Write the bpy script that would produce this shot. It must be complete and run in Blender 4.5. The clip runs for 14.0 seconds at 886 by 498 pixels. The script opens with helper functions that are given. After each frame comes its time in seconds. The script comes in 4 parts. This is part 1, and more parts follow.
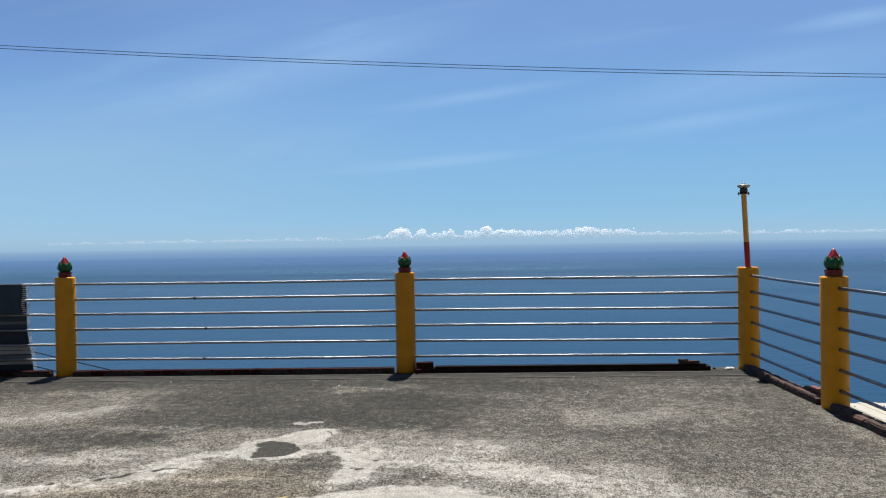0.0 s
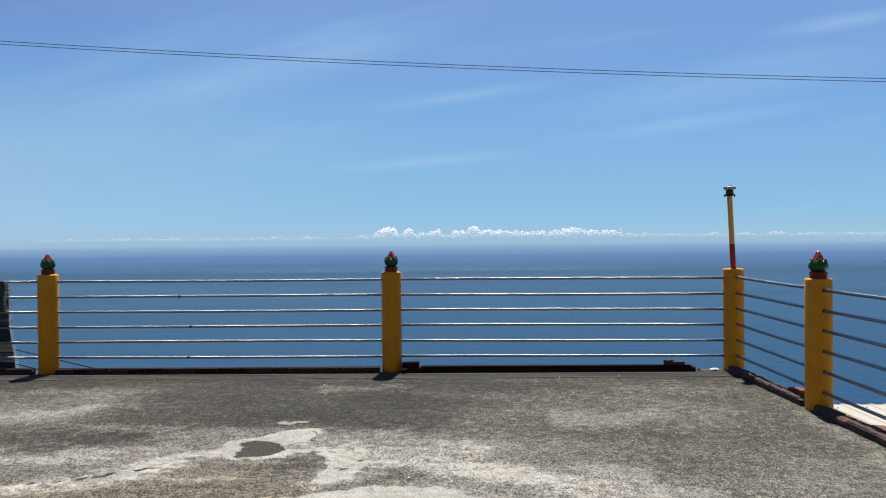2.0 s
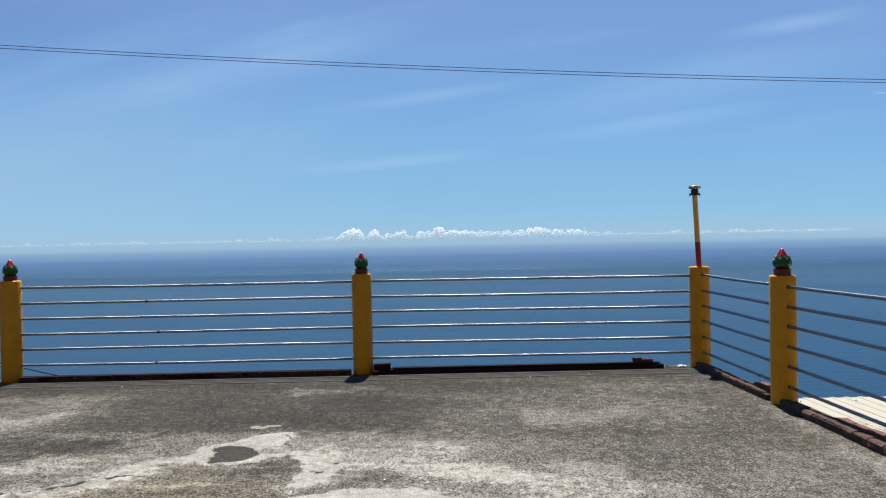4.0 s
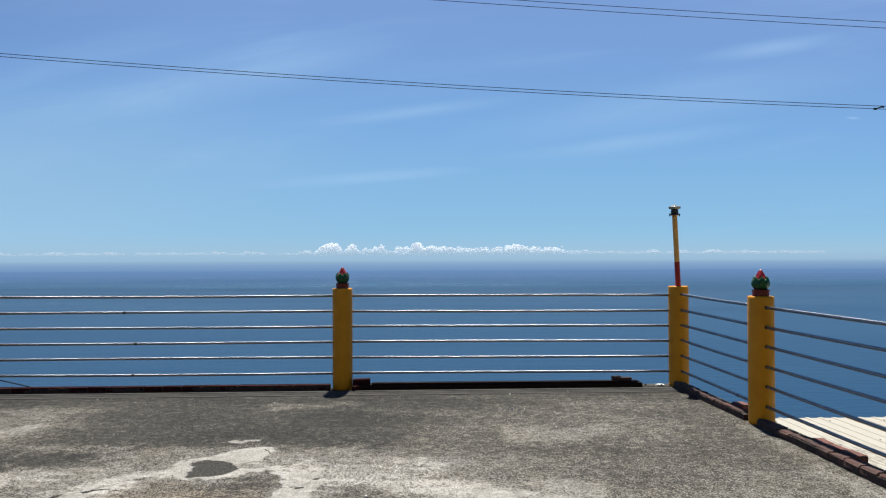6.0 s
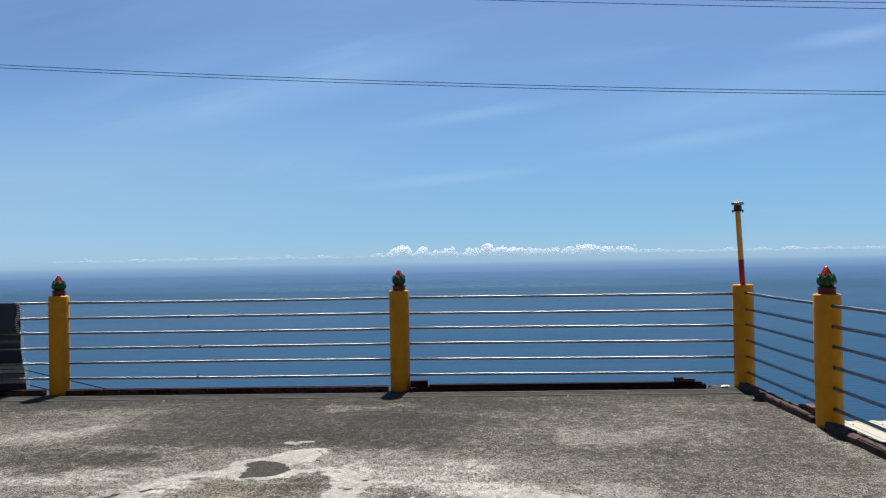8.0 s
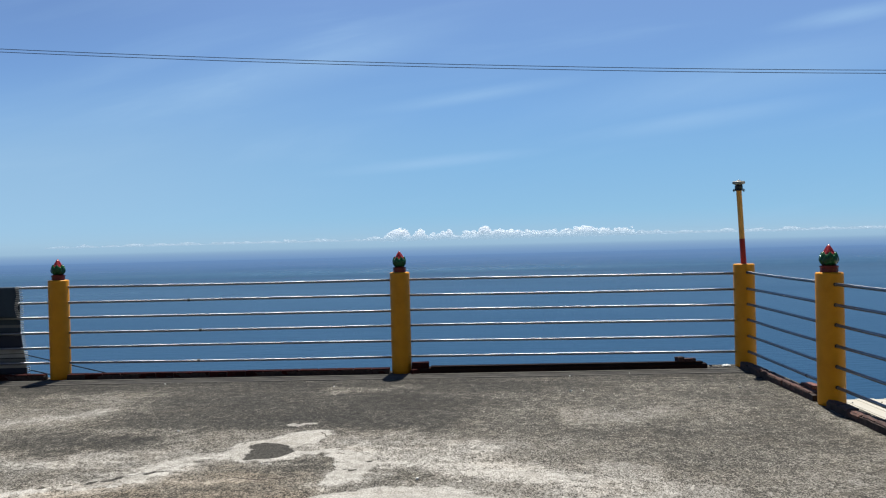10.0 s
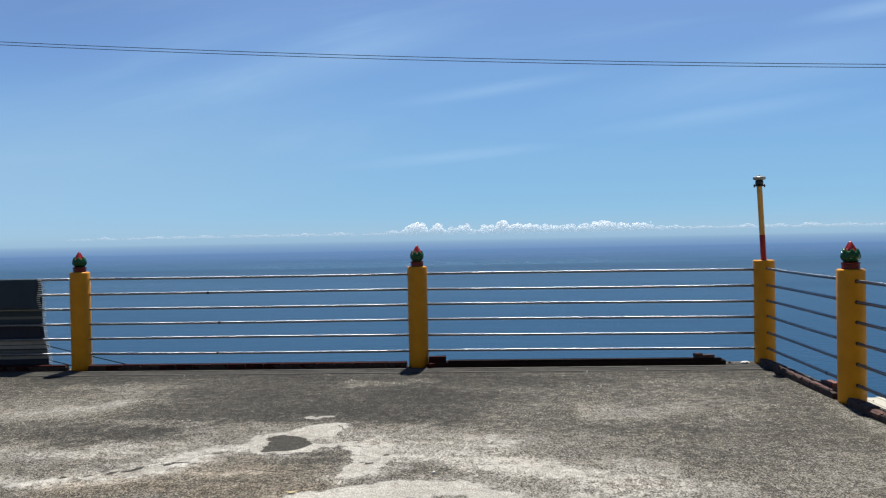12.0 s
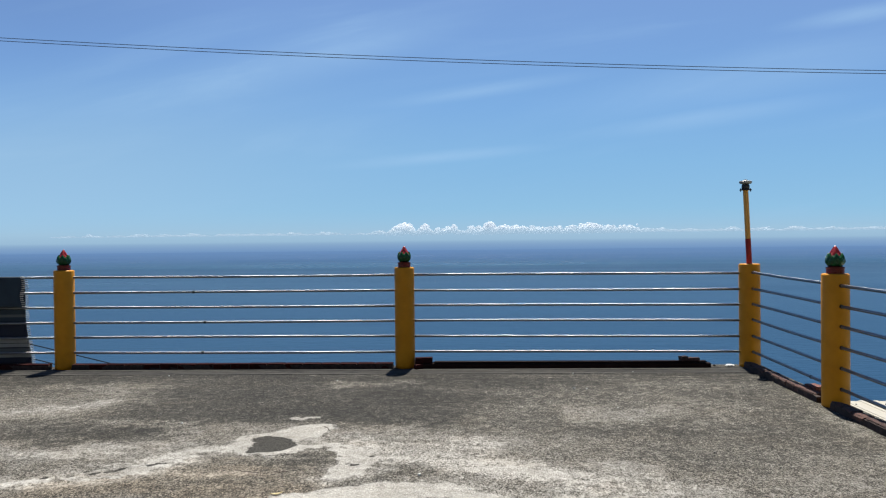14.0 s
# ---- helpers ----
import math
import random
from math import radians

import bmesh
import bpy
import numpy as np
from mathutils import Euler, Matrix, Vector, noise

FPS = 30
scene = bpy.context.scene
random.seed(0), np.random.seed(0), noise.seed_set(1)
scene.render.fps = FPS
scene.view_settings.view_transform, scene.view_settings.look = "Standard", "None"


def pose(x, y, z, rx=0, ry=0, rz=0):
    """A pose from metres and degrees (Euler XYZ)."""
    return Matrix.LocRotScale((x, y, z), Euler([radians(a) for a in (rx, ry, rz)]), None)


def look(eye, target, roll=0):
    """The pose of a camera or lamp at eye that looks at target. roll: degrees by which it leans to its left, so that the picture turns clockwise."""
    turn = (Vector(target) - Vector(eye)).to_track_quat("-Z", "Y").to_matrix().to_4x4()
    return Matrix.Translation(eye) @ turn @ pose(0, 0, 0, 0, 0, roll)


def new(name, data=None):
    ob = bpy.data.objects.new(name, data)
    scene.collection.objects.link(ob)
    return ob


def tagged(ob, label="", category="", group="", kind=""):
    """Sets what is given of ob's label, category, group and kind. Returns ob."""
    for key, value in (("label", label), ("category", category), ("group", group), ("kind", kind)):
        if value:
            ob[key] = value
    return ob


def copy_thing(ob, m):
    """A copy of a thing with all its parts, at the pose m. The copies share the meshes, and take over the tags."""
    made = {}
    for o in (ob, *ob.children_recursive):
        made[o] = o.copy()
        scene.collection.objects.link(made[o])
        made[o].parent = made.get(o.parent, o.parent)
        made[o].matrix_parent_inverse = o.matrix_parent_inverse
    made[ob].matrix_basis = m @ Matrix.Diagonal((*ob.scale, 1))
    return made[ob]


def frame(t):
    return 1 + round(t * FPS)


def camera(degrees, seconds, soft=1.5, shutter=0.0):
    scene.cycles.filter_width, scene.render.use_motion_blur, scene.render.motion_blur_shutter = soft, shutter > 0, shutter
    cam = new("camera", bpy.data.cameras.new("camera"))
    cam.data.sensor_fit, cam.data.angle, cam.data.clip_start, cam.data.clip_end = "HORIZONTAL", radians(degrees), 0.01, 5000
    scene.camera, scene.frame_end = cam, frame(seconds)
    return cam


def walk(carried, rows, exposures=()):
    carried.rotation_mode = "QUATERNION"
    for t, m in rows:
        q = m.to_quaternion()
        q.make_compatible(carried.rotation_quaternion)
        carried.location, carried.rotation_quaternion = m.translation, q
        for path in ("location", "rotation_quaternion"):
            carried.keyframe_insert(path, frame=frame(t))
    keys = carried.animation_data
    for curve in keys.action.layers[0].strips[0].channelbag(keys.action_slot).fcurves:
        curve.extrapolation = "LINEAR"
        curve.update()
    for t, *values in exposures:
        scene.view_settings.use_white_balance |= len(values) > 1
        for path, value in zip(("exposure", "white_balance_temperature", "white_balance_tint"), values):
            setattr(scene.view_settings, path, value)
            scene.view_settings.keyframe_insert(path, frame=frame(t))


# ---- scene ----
cam = camera(57.2, 14.0, soft=1.2)
PATH = [
    (0, (0.289, -0.124, 1.435), (0.213, 1.874, 1.422), -0.9),
    (0.5, (0.285, -0.119, 1.436), (0.215, 1.88, 1.422), -0.7),
    (1, (0.28, -0.119, 1.431), (0.218, 1.88, 1.417), -0.6),
    (1.5, (0.285, -0.109, 1.434), (0.233, 1.89, 1.42), -0.5),
    (2, (0.291, -0.108, 1.434), (0.247, 1.892, 1.42), -0.5),
    (2.5, (0.29, -0.106, 1.436), (0.259, 1.893, 1.422), -0.6),
    (3, (0.294, -0.105, 1.435), (0.283, 1.894, 1.421), -0.9),
    (3.5, (0.271, -0.116, 1.438), (0.288, 1.884, 1.422), -1.2),
    (6, (0.2, -0.139, 1.441), (0.295, 1.859, 1.466), -0.2),
    (6.5, (0.278, -0.097, 1.44), (0.303, 1.903, 1.47), 0.1),
    (7, (0.337, -0.11, 1.443), (0.291, 1.889, 1.473), -0.0),
    (7.5, (0.373, -0.1, 1.448), (0.289, 1.898, 1.477), -0.5),
    (8, (0.366, -0.113, 1.439), (0.288, 1.885, 1.469), -1.0),
    (10.5, (0.329, -0.079, 1.425), (0.253, 1.919, 1.4), -1.5),
    (11, (0.33, -0.074, 1.429), (0.224, 1.923, 1.398), -1.4),
    (11.5, (0.335, -0.081, 1.431), (0.218, 1.916, 1.401), -1.3),
    (12, (0.33, -0.09, 1.428), (0.214, 1.907, 1.402), -1.1),
    (12.5, (0.328, -0.092, 1.427), (0.219, 1.905, 1.405), -0.9),
    (13, (0.317, -0.09, 1.426), (0.217, 1.907, 1.407), -0.7),
    (13.5, (0.32, -0.093, 1.429), (0.23, 1.905, 1.409), -0.6),
    (14, (0.326, -0.083, 1.434), (0.242, 1.915, 1.409), -0.6),
]
walk(cam, [(t, look(eye, target, roll)) for t, eye, target, roll in PATH])

# ---- world, sun and exposure ----
SUN_DIR = Vector((0.055, 0.44, 1.0)).normalized()
SUN_ELEV = math.asin(SUN_DIR.z)
SUN_AZ = math.atan2(SUN_DIR.x, SUN_DIR.y)
scene.view_settings.exposure = 0.6

world = bpy.data.worlds.new("sky_world")
scene.world = world
world.use_nodes = True
wn = world.node_tree
wn.nodes.clear()
sky = wn.nodes.new("ShaderNodeTexSky")
sky.sky_type = "NISHITA"
sky.sun_disc = False
sky.sun_elevation = SUN_ELEV
sky.sun_rotation = SUN_AZ
sky.altitude = 200
sky.air_density = 0.5
sky.dust_density = 0.0
sky.ozone_density = 6.0
wbg = wn.nodes.new("ShaderNodeBackground")
wbg.inputs["Strength"].default_value = 0.0655
wout = wn.nodes.new("ShaderNodeOutputWorld")
tint = wn.nodes.new("ShaderNodeVectorMath")
tint.operation = "MULTIPLY"
tint.inputs[1].default_value = (0.77, 0.96, 1.04)
wn.links.new(sky.outputs["Color"], tint.inputs[0])
wn.links.new(tint.outputs[0], wbg.inputs["Color"])
wn.links.new(wbg.outputs["Background"], wout.inputs["Surface"])

sun_data = bpy.data.lights.new("sun", "SUN")
sun_data.energy = 5.0
sun_data.angle = radians(0.53)
sun_data.color = (1.0, 0.945, 0.85)
sun = new("sun", sun_data)
sun.matrix_world = look(SUN_DIR * 60, (0, 0, 0))


# ---- material helpers ----
def material(name, rough=0.6, metal=0.0, color=(0.5, 0.5, 0.5)):
    m = bpy.data.materials.new(name)
    m.use_nodes = True
    nt = m.node_tree
    b = nt.nodes["Principled BSDF"]
    b.inputs["Base Color"].default_value = (*color, 1)
    b.inputs["Roughness"].default_value = rough
    b.inputs["Metallic"].default_value = metal
    return m, nt, b


def node(nt, kind, **values):
    n = nt.nodes.new(kind)
    for key, v in values.items():
        sock = key.replace("_", " ")
        if sock in n.inputs:
            if hasattr(v, "is_output"):
                nt.links.new(v, n.inputs[sock])
            else:
                n.inputs[sock].default_value = v
    return n


def coords(nt):
    return nt.nodes.new("ShaderNodeTexCoord").outputs["Object"]


def noise_tex(nt, vec, scale, detail=4.0, rough=0.55):
    n = node(nt, "ShaderNodeTexNoise", Scale=scale, Detail=detail, Roughness=rough)
    nt.links.new(vec, n.inputs["Vector"])
    return n


def maths(nt, op, a, b=0.0):
    n = nt.nodes.new("ShaderNodeMath")
    n.operation = op
    for i, v in enumerate((a, b)):
        if hasattr(v, "is_output"):
            nt.links.new(v, n.inputs[i])
        else:
            n.inputs[i].default_value = v
    return n.outputs[0]


def remap(nt, v, a, b, c=0.0, d=1.0, smooth=False):
    n = nt.nodes.new("ShaderNodeMapRange")
    if smooth:
        n.interpolation_type = "SMOOTHSTEP"
    nt.links.new(v, n.inputs[0])
    for i, x in enumerate((a, b, c, d)):
        n.inputs[i + 1].default_value = x
    return n.outputs[0]


def mix(nt, fac, a, b):
    n = nt.nodes.new("ShaderNodeMix")
    n.data_type = "RGBA"
    for sock, v in ((n.inputs[0], fac), (n.inputs[6], a), (n.inputs[7], b)):
        if hasattr(v, "is_output"):
            nt.links.new(v, sock)
        else:
            sock.default_value = (*v, 1) if isinstance(v, tuple) and len(v) == 3 else v
    return n.outputs[2]


def bump(nt, b, height, strength, distance=0.01):
    n = node(nt, "ShaderNodeBump", Strength=strength, Distance=distance)
    nt.links.new(height, n.inputs["Height"])
    nt.links.new(n.outputs["Normal"], b.inputs["Normal"])
    return n


def ramp(nt, v, stops, mode="LINEAR"):
    n = nt.nodes.new("ShaderNodeValToRGB")
    n.color_ramp.interpolation = mode
    els = n.color_ramp.elements
    els.remove(els[-1])
    els[0].position, els[0].color = stops[0][0], (*stops[0][1], 1)
    for p, c in stops[1:]:
        els.new(p).color = (*c, 1)
    nt.links.new(v, n.inputs[0])
    return n.outputs[0]


def blotches(nt, vec, spots, inner=0.55, outer=1.2):
    """Soft-edged stains: each is centre x, centre y, half length, half width, turn."""
    best = None
    for x, y, l, w, turn in spots:
        mp = nt.nodes.new("ShaderNodeMapping")
        mp.vector_type = "TEXTURE"
        mp.inputs["Location"].default_value = (x, y, 0)
        mp.inputs["Rotation"].default_value = (0, 0, radians(turn))
        mp.inputs["Scale"].default_value = (l, w, 1)
        nt.links.new(vec, mp.inputs["Vector"])
        ln = nt.nodes.new("ShaderNodeVectorMath")
        ln.operation = "LENGTH"
        nt.links.new(mp.outputs[0], ln.inputs[0])
        one = remap(nt, ln.outputs["Value"], outer, inner, 0, 1, True)
        best = one if best is None else maths(nt, "MAXIMUM", best, one)
    return best


# ---- materials ----
# Marks on the floor as brush strokes: each point is x, y and half width.
SKIM = [
    [(-1.4, 5.43, 0.05), (-1.31, 5.52, 0.15), (-1.2, 5.71, 0.22), (-1.0, 5.92, 0.2), (-0.89, 6.1, 0.12)],
    [(-1.27, 5.37, 0.09), (-1.01, 5.42, 0.1), (-0.89, 5.5, 0.08), (-0.63, 5.5, 0.05), (-0.43, 5.45, 0.03)],
    [(-0.66, 5.41, 0.06), (-0.48, 5.27, 0.16), (-0.47, 5.05, 0.14), (-0.51, 4.84, 0.1), (-0.55, 4.75, 0.04)],
    [(-0.42, 5.36, 0.03), (-0.21, 5.21, 0.04), (-0.06, 5.16, 0.02)],
    [(-0.71, 4.39, 0.12), (-0.47, 4.45, 0.15), (-0.15, 4.51, 0.17), (0.14, 4.54, 0.15), (0.43, 4.41, 0.08)],
    [(-2.58, 4.61, 0.07), (-2.36, 4.7, 0.04), (-1.92, 4.8, 0.04), (-1.83, 4.97, 0.09), (-1.72, 5.12, 0.11), (-1.65, 5.34, 0.08), (-1.47, 5.46, 0.05)],
    [(-1.12, 6.4, 0.06), (-1.0, 6.44, 0.05)],
    [(0.38, 5.0, 0.05), (0.62, 4.9, 0.1), (0.85, 4.82, 0.08)],
]
HOLE = [
    [(-1.28, 5.71, 0.035), (-1.21, 5.71, 0.1), (-1.11, 5.66, 0.1), (-1.02, 5.55, 0.07)],
    [(-1.23, 5.37, 0.035), (-1.17, 5.46, 0.1), (-1.09, 5.5, 0.11), (-1.02, 5.52, 0.06)],
    [(-1.22, 5.57, 0.05), (-1.13, 5.58, 0.12)],
    [(-1.79, 5.04, 0.02), (-1.78, 5.05, 0.013999999999999999)],
    [(-1.75, 5.08, 0.018), (-1.73, 5.1, 0.012599999999999998)],
    [(-1.71, 5.09, 0.015), (-1.67, 5.1, 0.010499999999999999)],
    [(-2.08, 4.85, 0.025), (-2.07, 4.87, 0.017499999999999998)],
    [(-2.01, 4.9, 0.022), (-1.99, 4.91, 0.015399999999999999)],
    [(-1.97, 4.92, 0.03), (-1.94, 4.95, 0.020999999999999998)],
    [(-1.94, 4.97, 0.028), (-1.93, 4.99, 0.0196)],
    [(-2.34, 4.76, 0.022), (-2.33, 4.78, 0.015399999999999999)],
    [(-2.2, 4.8, 0.014), (-2.17, 4.81, 0.0098)],
    [(-0.39, 5.26, 0.014), (-0.37, 5.29, 0.0098)],
    [(-0.53, 5.08, 0.014), (-0.5, 5.09, 0.0098)],
    [(-0.49, 5.04, 0.016), (-0.45, 5.07, 0.0112)],
    [(-0.77, 5.72, 0.014), (-0.75, 5.74, 0.0098)],
    [(-0.66, 5.64, 0.012), (-0.63, 5.67, 0.0084)],
]
PALE = [
    [(3.13, 6.6, 0.02), (3.10, 5.6, 0.03), (3.08, 4.4, 0.04)],
    [(-1.46, 4.90, 0.05), (-1.13, 4.90, 0.10), (-0.94, 4.84, 0.05)],
    [(-2.7, 4.60, 0.12), (-2.0, 4.82, 0.12), (-1.75, 5.08, 0.16), (-1.6, 5.38, 0.12), (-1.3, 5.6, 0.2)],
    [(-0.85, 5.72, 0.2), (-0.55, 5.45, 0.2), (-0.42, 5.1, 0.16), (-0.5, 4.8, 0.1)],
    [(-0.94, 5.86, 0.2), (-0.52, 5.86, 0.3), (-0.02, 5.76, 0.28), (0.35, 5.52, 0.2)],
    [(-0.5, 5.55, 0.12), (-0.1, 5.45, 0.1), (0.3, 5.2, 0.12), (0.6, 5.05, 0.1)],
    [(-0.6, 5.27, 0.1), (-0.21, 5.23, 0.1), (0.12, 5.13, 0.1), (0.38, 4.97, 0.14), (0.65, 4.87, 0.18), (0.89, 4.81, 0.14)],
    [(1.05, 4.77, 0.22), (1.3, 4.83, 0.2), (1.44, 4.7, 0.15), (1.58, 4.5, 0.15)],
    [(0.97, 4.47, 0.25), (1.37, 4.43, 0.2)],
    [(-3.61, 6.48, 0.2), (-3.34, 6.7, 0.25), (-3.06, 6.93, 0.2)],
    [(-2.93, 5.32, 0.25), (-2.57, 5.38, 0.2), (-2.18, 5.39, 0.2), (-1.84, 5.54, 0.15), (-1.62, 5.87, 0.15)],
    [(-3.87, 7.92, 0.12), (-3.26, 7.84, 0.15), (-2.73, 7.95, 0.1)],
    [(-2.0, 5.95, 0.12), (-1.55, 6.02, 0.14), (-1.3, 6.0, 0.1)],
    [(-2.58, 6.3, 0.04), (-2.09, 6.1, 0.05), (-1.95, 6.21, 0.03)],
    [(1.23, 6.46, 0.3), (1.76, 6.6, 0.25)],
    [(-1.03, 7.96, 0.12), (-0.35, 8.04, 0.08)],
]
WORN = [
    [(-3.6, 5.2, 0.5), (-1.6, 4.9, 0.6), (0.0, 5.1, 0.7), (1.4, 5.0, 0.7), (2.8, 4.6, 0.5)],
    [(-3.9, 6.8, 0.25), (-3.0, 7.3, 0.2)],
    [(1.9, 7.4, -0.08), (2.5, 6.8, -0.05), (2.0, 6.0, 0.0), (2.1, 5.3, -0.05)],
]
DARK = [
    [(-4.6, 8.35, 0.35), (-1.5, 8.2, 0.5), (0.8, 8.3, 0.4), (2.6, 8.45, 0.15)],
    [(-2.6, 7.4, 0.2), (-1.2, 7.3, 0.3), (0.1, 7.2, 0.3)],
    [(-2.32, 6.84, 0.3), (-1.52, 6.6, 0.28), (-1.01, 6.65, 0.3), (-0.59, 6.76, 0.4), (-0.15, 6.57, 0.3)],
    [(-3.06, 5.80, 0.10), (-2.59, 5.88, 0.10), (-2.23, 6.0, 0.05)],
    [(-0.62, 4.6, 0.05), (-0.3, 4.7, 0.07)],
    [(-0.84, 5.22, 0.07), (-0.76, 5.28, 0.05)],
    [(-0.22, 4.93, 0.1), (0.17, 4.9, 0.08)],
    [(2.42, 8.5, 0.12), (2.71, 8.28, 0.1)],
]
RUST = [
    [(-1.45, 4.88, 0.1), (-1.26, 4.93, 0.14), (-0.99, 4.88, 0.14), (-0.83, 4.81, 0.08)],
    [(-1.37, 4.54, 0.12), (-0.96, 4.5, 0.15), (-0.75, 4.58, 0.1)],
    [(-2.08, 4.56, 0.15), (-1.68, 4.65, 0.15)],
]


def make_concrete():
    m, nt, b = material("weathered_concrete", 0.85)
    c = coords(nt)
    big = noise_tex(nt, c, 2.2, 6, 0.62)
    small = noise_tex(nt, c, 11.0, 5, 0.6)

    brushed = nt.nodes.new("ShaderNodeMapping")
    brushed.inputs["Scale"].default_value = (1.0, 0.6, 1.0)
    nt.links.new(c, brushed.inputs["Vector"])
    grain = noise_tex(nt, brushed.outputs[0], 125.0, 4, 0.80)
    mid = noise_tex(nt, c, 40.0, 5, 0.72)
    stain = nt.nodes.new("ShaderNodeAttribute")
    stain.attribute_name = "stain"
    # one field of paleness: stains, worn skim and dark growth, broken up by noise
    field = stain.outputs["Fac"]
    field = maths(nt, "ADD", field, remap(nt, small.outputs["Fac"], 0.25, 0.75, -0.27, 0.27))
    field = maths(nt, "ADD", field, remap(nt, mid.outputs["Fac"], 0.25, 0.75, -0.18, 0.18))
    # trowel lines drawn along the fence edge
    mp = nt.nodes.new("ShaderNodeMapping")
    mp.inputs["Scale"].default_value = (0.45, 17.0, 1.0)
    nt.links.new(c, mp.inputs["Vector"])
    lines = noise_tex(nt, mp.outputs[0], 1.3, 3, 0.6)
    sep = nt.nodes.new("ShaderNodeSeparateXYZ")
    nt.links.new(c, sep.inputs[0])
    edge = remap(nt, sep.outputs["Y"], 7.9, 8.6, 0.0, 1.0, True)
    field = maths(nt, "ADD", field, maths(nt, "MULTIPLY", edge, remap(nt, lines.outputs["Fac"], 0.34, 0.66, -0.34, 0.20)))
    flecks = []
    for size in (75.0, 165.0):
        wob = nt.nodes.new("ShaderNodeVectorMath")
        wob.operation = "MULTIPLY_ADD"
        nt.links.new(mid.outputs["Color"], wob.inputs[0])
        wob.inputs[1].default_value = (0.02, 0.02, 0)
        nt.links.new(brushed.outputs[0], wob.inputs[2])
        vor = node(nt, "ShaderNodeTexVoronoi", Scale=size)
        nt.links.new(wob.outputs[0], vor.inputs["Vector"])
        split = nt.nodes.new("ShaderNodeSeparateColor")
        nt.links.new(vor.outputs["Color"], split.inputs[0])
        flecks.append(split.outputs[0])
    field = maths(nt, "ADD", field, remap(nt, flecks[0], 0, 1, -0.09, 0.09))
    field = maths(nt, "ADD", field, remap(nt, flecks[1], 0, 1, -0.19, 0.19))
    base = ramp(nt, field, [(0.05, (0.0185, 0.0178, 0.0150)), (0.34, (0.0545, 0.0518, 0.0440)), (0.53, (0.106, 0.0995, 0.0845)), (0.63, (0.196, 0.185, 0.159)), (0.80, (0.30, 0.287, 0.255)), (1.0, (0.38, 0.368, 0.338))])
    # warm brown soiling in broad clouds, stronger where the surface has flaked
    marks = {}
    for key in ("skim", "hole", "rust"):
        at = nt.nodes.new("ShaderNodeAttribute")
        at.attribute_name = key
        marks[key] = at.outputs["Fac"]
    ragged = maths(nt, "ADD", remap(nt, small.outputs["Fac"], 0.25, 0.75, -0.05, 0.05), remap(nt, mid.outputs["Fac"], 0.25, 0.75, -0.03, 0.03))
    soil = maths(nt, "ADD", remap(nt, big.outputs["Fac"], 0.44, 0.70, 0.0, 0.24), remap(nt, maths(nt, "ADD", marks["rust"], ragged), -0.22, 0.06, 0.0, 0.6))
    brown = nt.nodes.new("ShaderNodeVectorMath")
    brown.operation = "MULTIPLY"
    nt.links.new(base, brown.inputs[0])
    brown.inputs[1].default_value = (1.10, 0.965, 0.81)
    base = mix(nt, soil, base, brown.outputs[0])
    skim = remap(nt, maths(nt, "ADD", marks["skim"], ragged), -0.012, 0.022, 0, 1, True)
    worn = remap(nt, mid.outputs["Fac"], 0.46, 0.64, 1.0, 0.5)
    pale = mix(nt, remap(nt, maths(nt, "ADD", small.outputs["Fac"], big.outputs["Fac"]), 0.75, 1.25), (0.285, 0.272, 0.243), (0.50, 0.49, 0.46))
    base = mix(nt, maths(nt, "MULTIPLY", skim, worn), base, pale)
    heart = remap(nt, maths(nt, "ADD", marks["hole"], maths(nt, "MULTIPLY", ragged, 0.35)), -0.004, 0.008, 0, 1, True)
    base = mix(nt, heart, base, mix(nt, mid.outputs["Fac"], (0.036, 0.034, 0.029), (0.058, 0.055, 0.047)))
    # sand grains, weaker on the smooth pale skim
    smooth = maths(nt, "MAXIMUM", remap(nt, field, 0.6, 0.95), maths(nt, "MULTIPLY", skim, 0.8))
    smooth = maths(nt, "MULTIPLY", smooth, maths(nt, "SUBTRACT", 1.0, heart))
    speck = maths(nt, "MULTIPLY", remap(nt, grain.outputs["Fac"], 0.38, 0.62, 0.42, 1.60), remap(nt, flecks[1], 0, 1, 0.40, 1.60))
    speck = maths(nt, "ADD", maths(nt, "MULTIPLY", maths(nt, "SUBTRACT", speck, 1.0), remap(nt, smooth, 0, 1, 1.0, 0.3)), 1.0)
    g = nt.nodes.new("ShaderNodeVectorMath")
    g.operation = "SCALE"
    nt.links.new(base, g.inputs[0])
    nt.links.new(speck, g.inputs["Scale"])
    nt.links.new(g.outputs[0], b.inputs["Base Color"])
    h = maths(nt, "ADD", maths(nt, "MULTIPLY", grain.outputs["Fac"], remap(nt, smooth, 0, 1, 0.6, 0.1)), mid.outputs["Fac"])
    h = maths(nt, "ADD", h, maths(nt, "ADD", maths(nt, "MULTIPLY", smooth, 1.0), small.outputs["Fac"]))
    h = maths(nt, "SUBTRACT", h, maths(nt, "MULTIPLY", heart, 0.5))
    h = maths(nt, "ADD", h, maths(nt, "MULTIPLY", edge, lines.outputs["Fac"]))
    bump(nt, b, h, 1.0, 0.015)
    b.inputs["Specular IOR Level"].default_value = 0.25
    return m


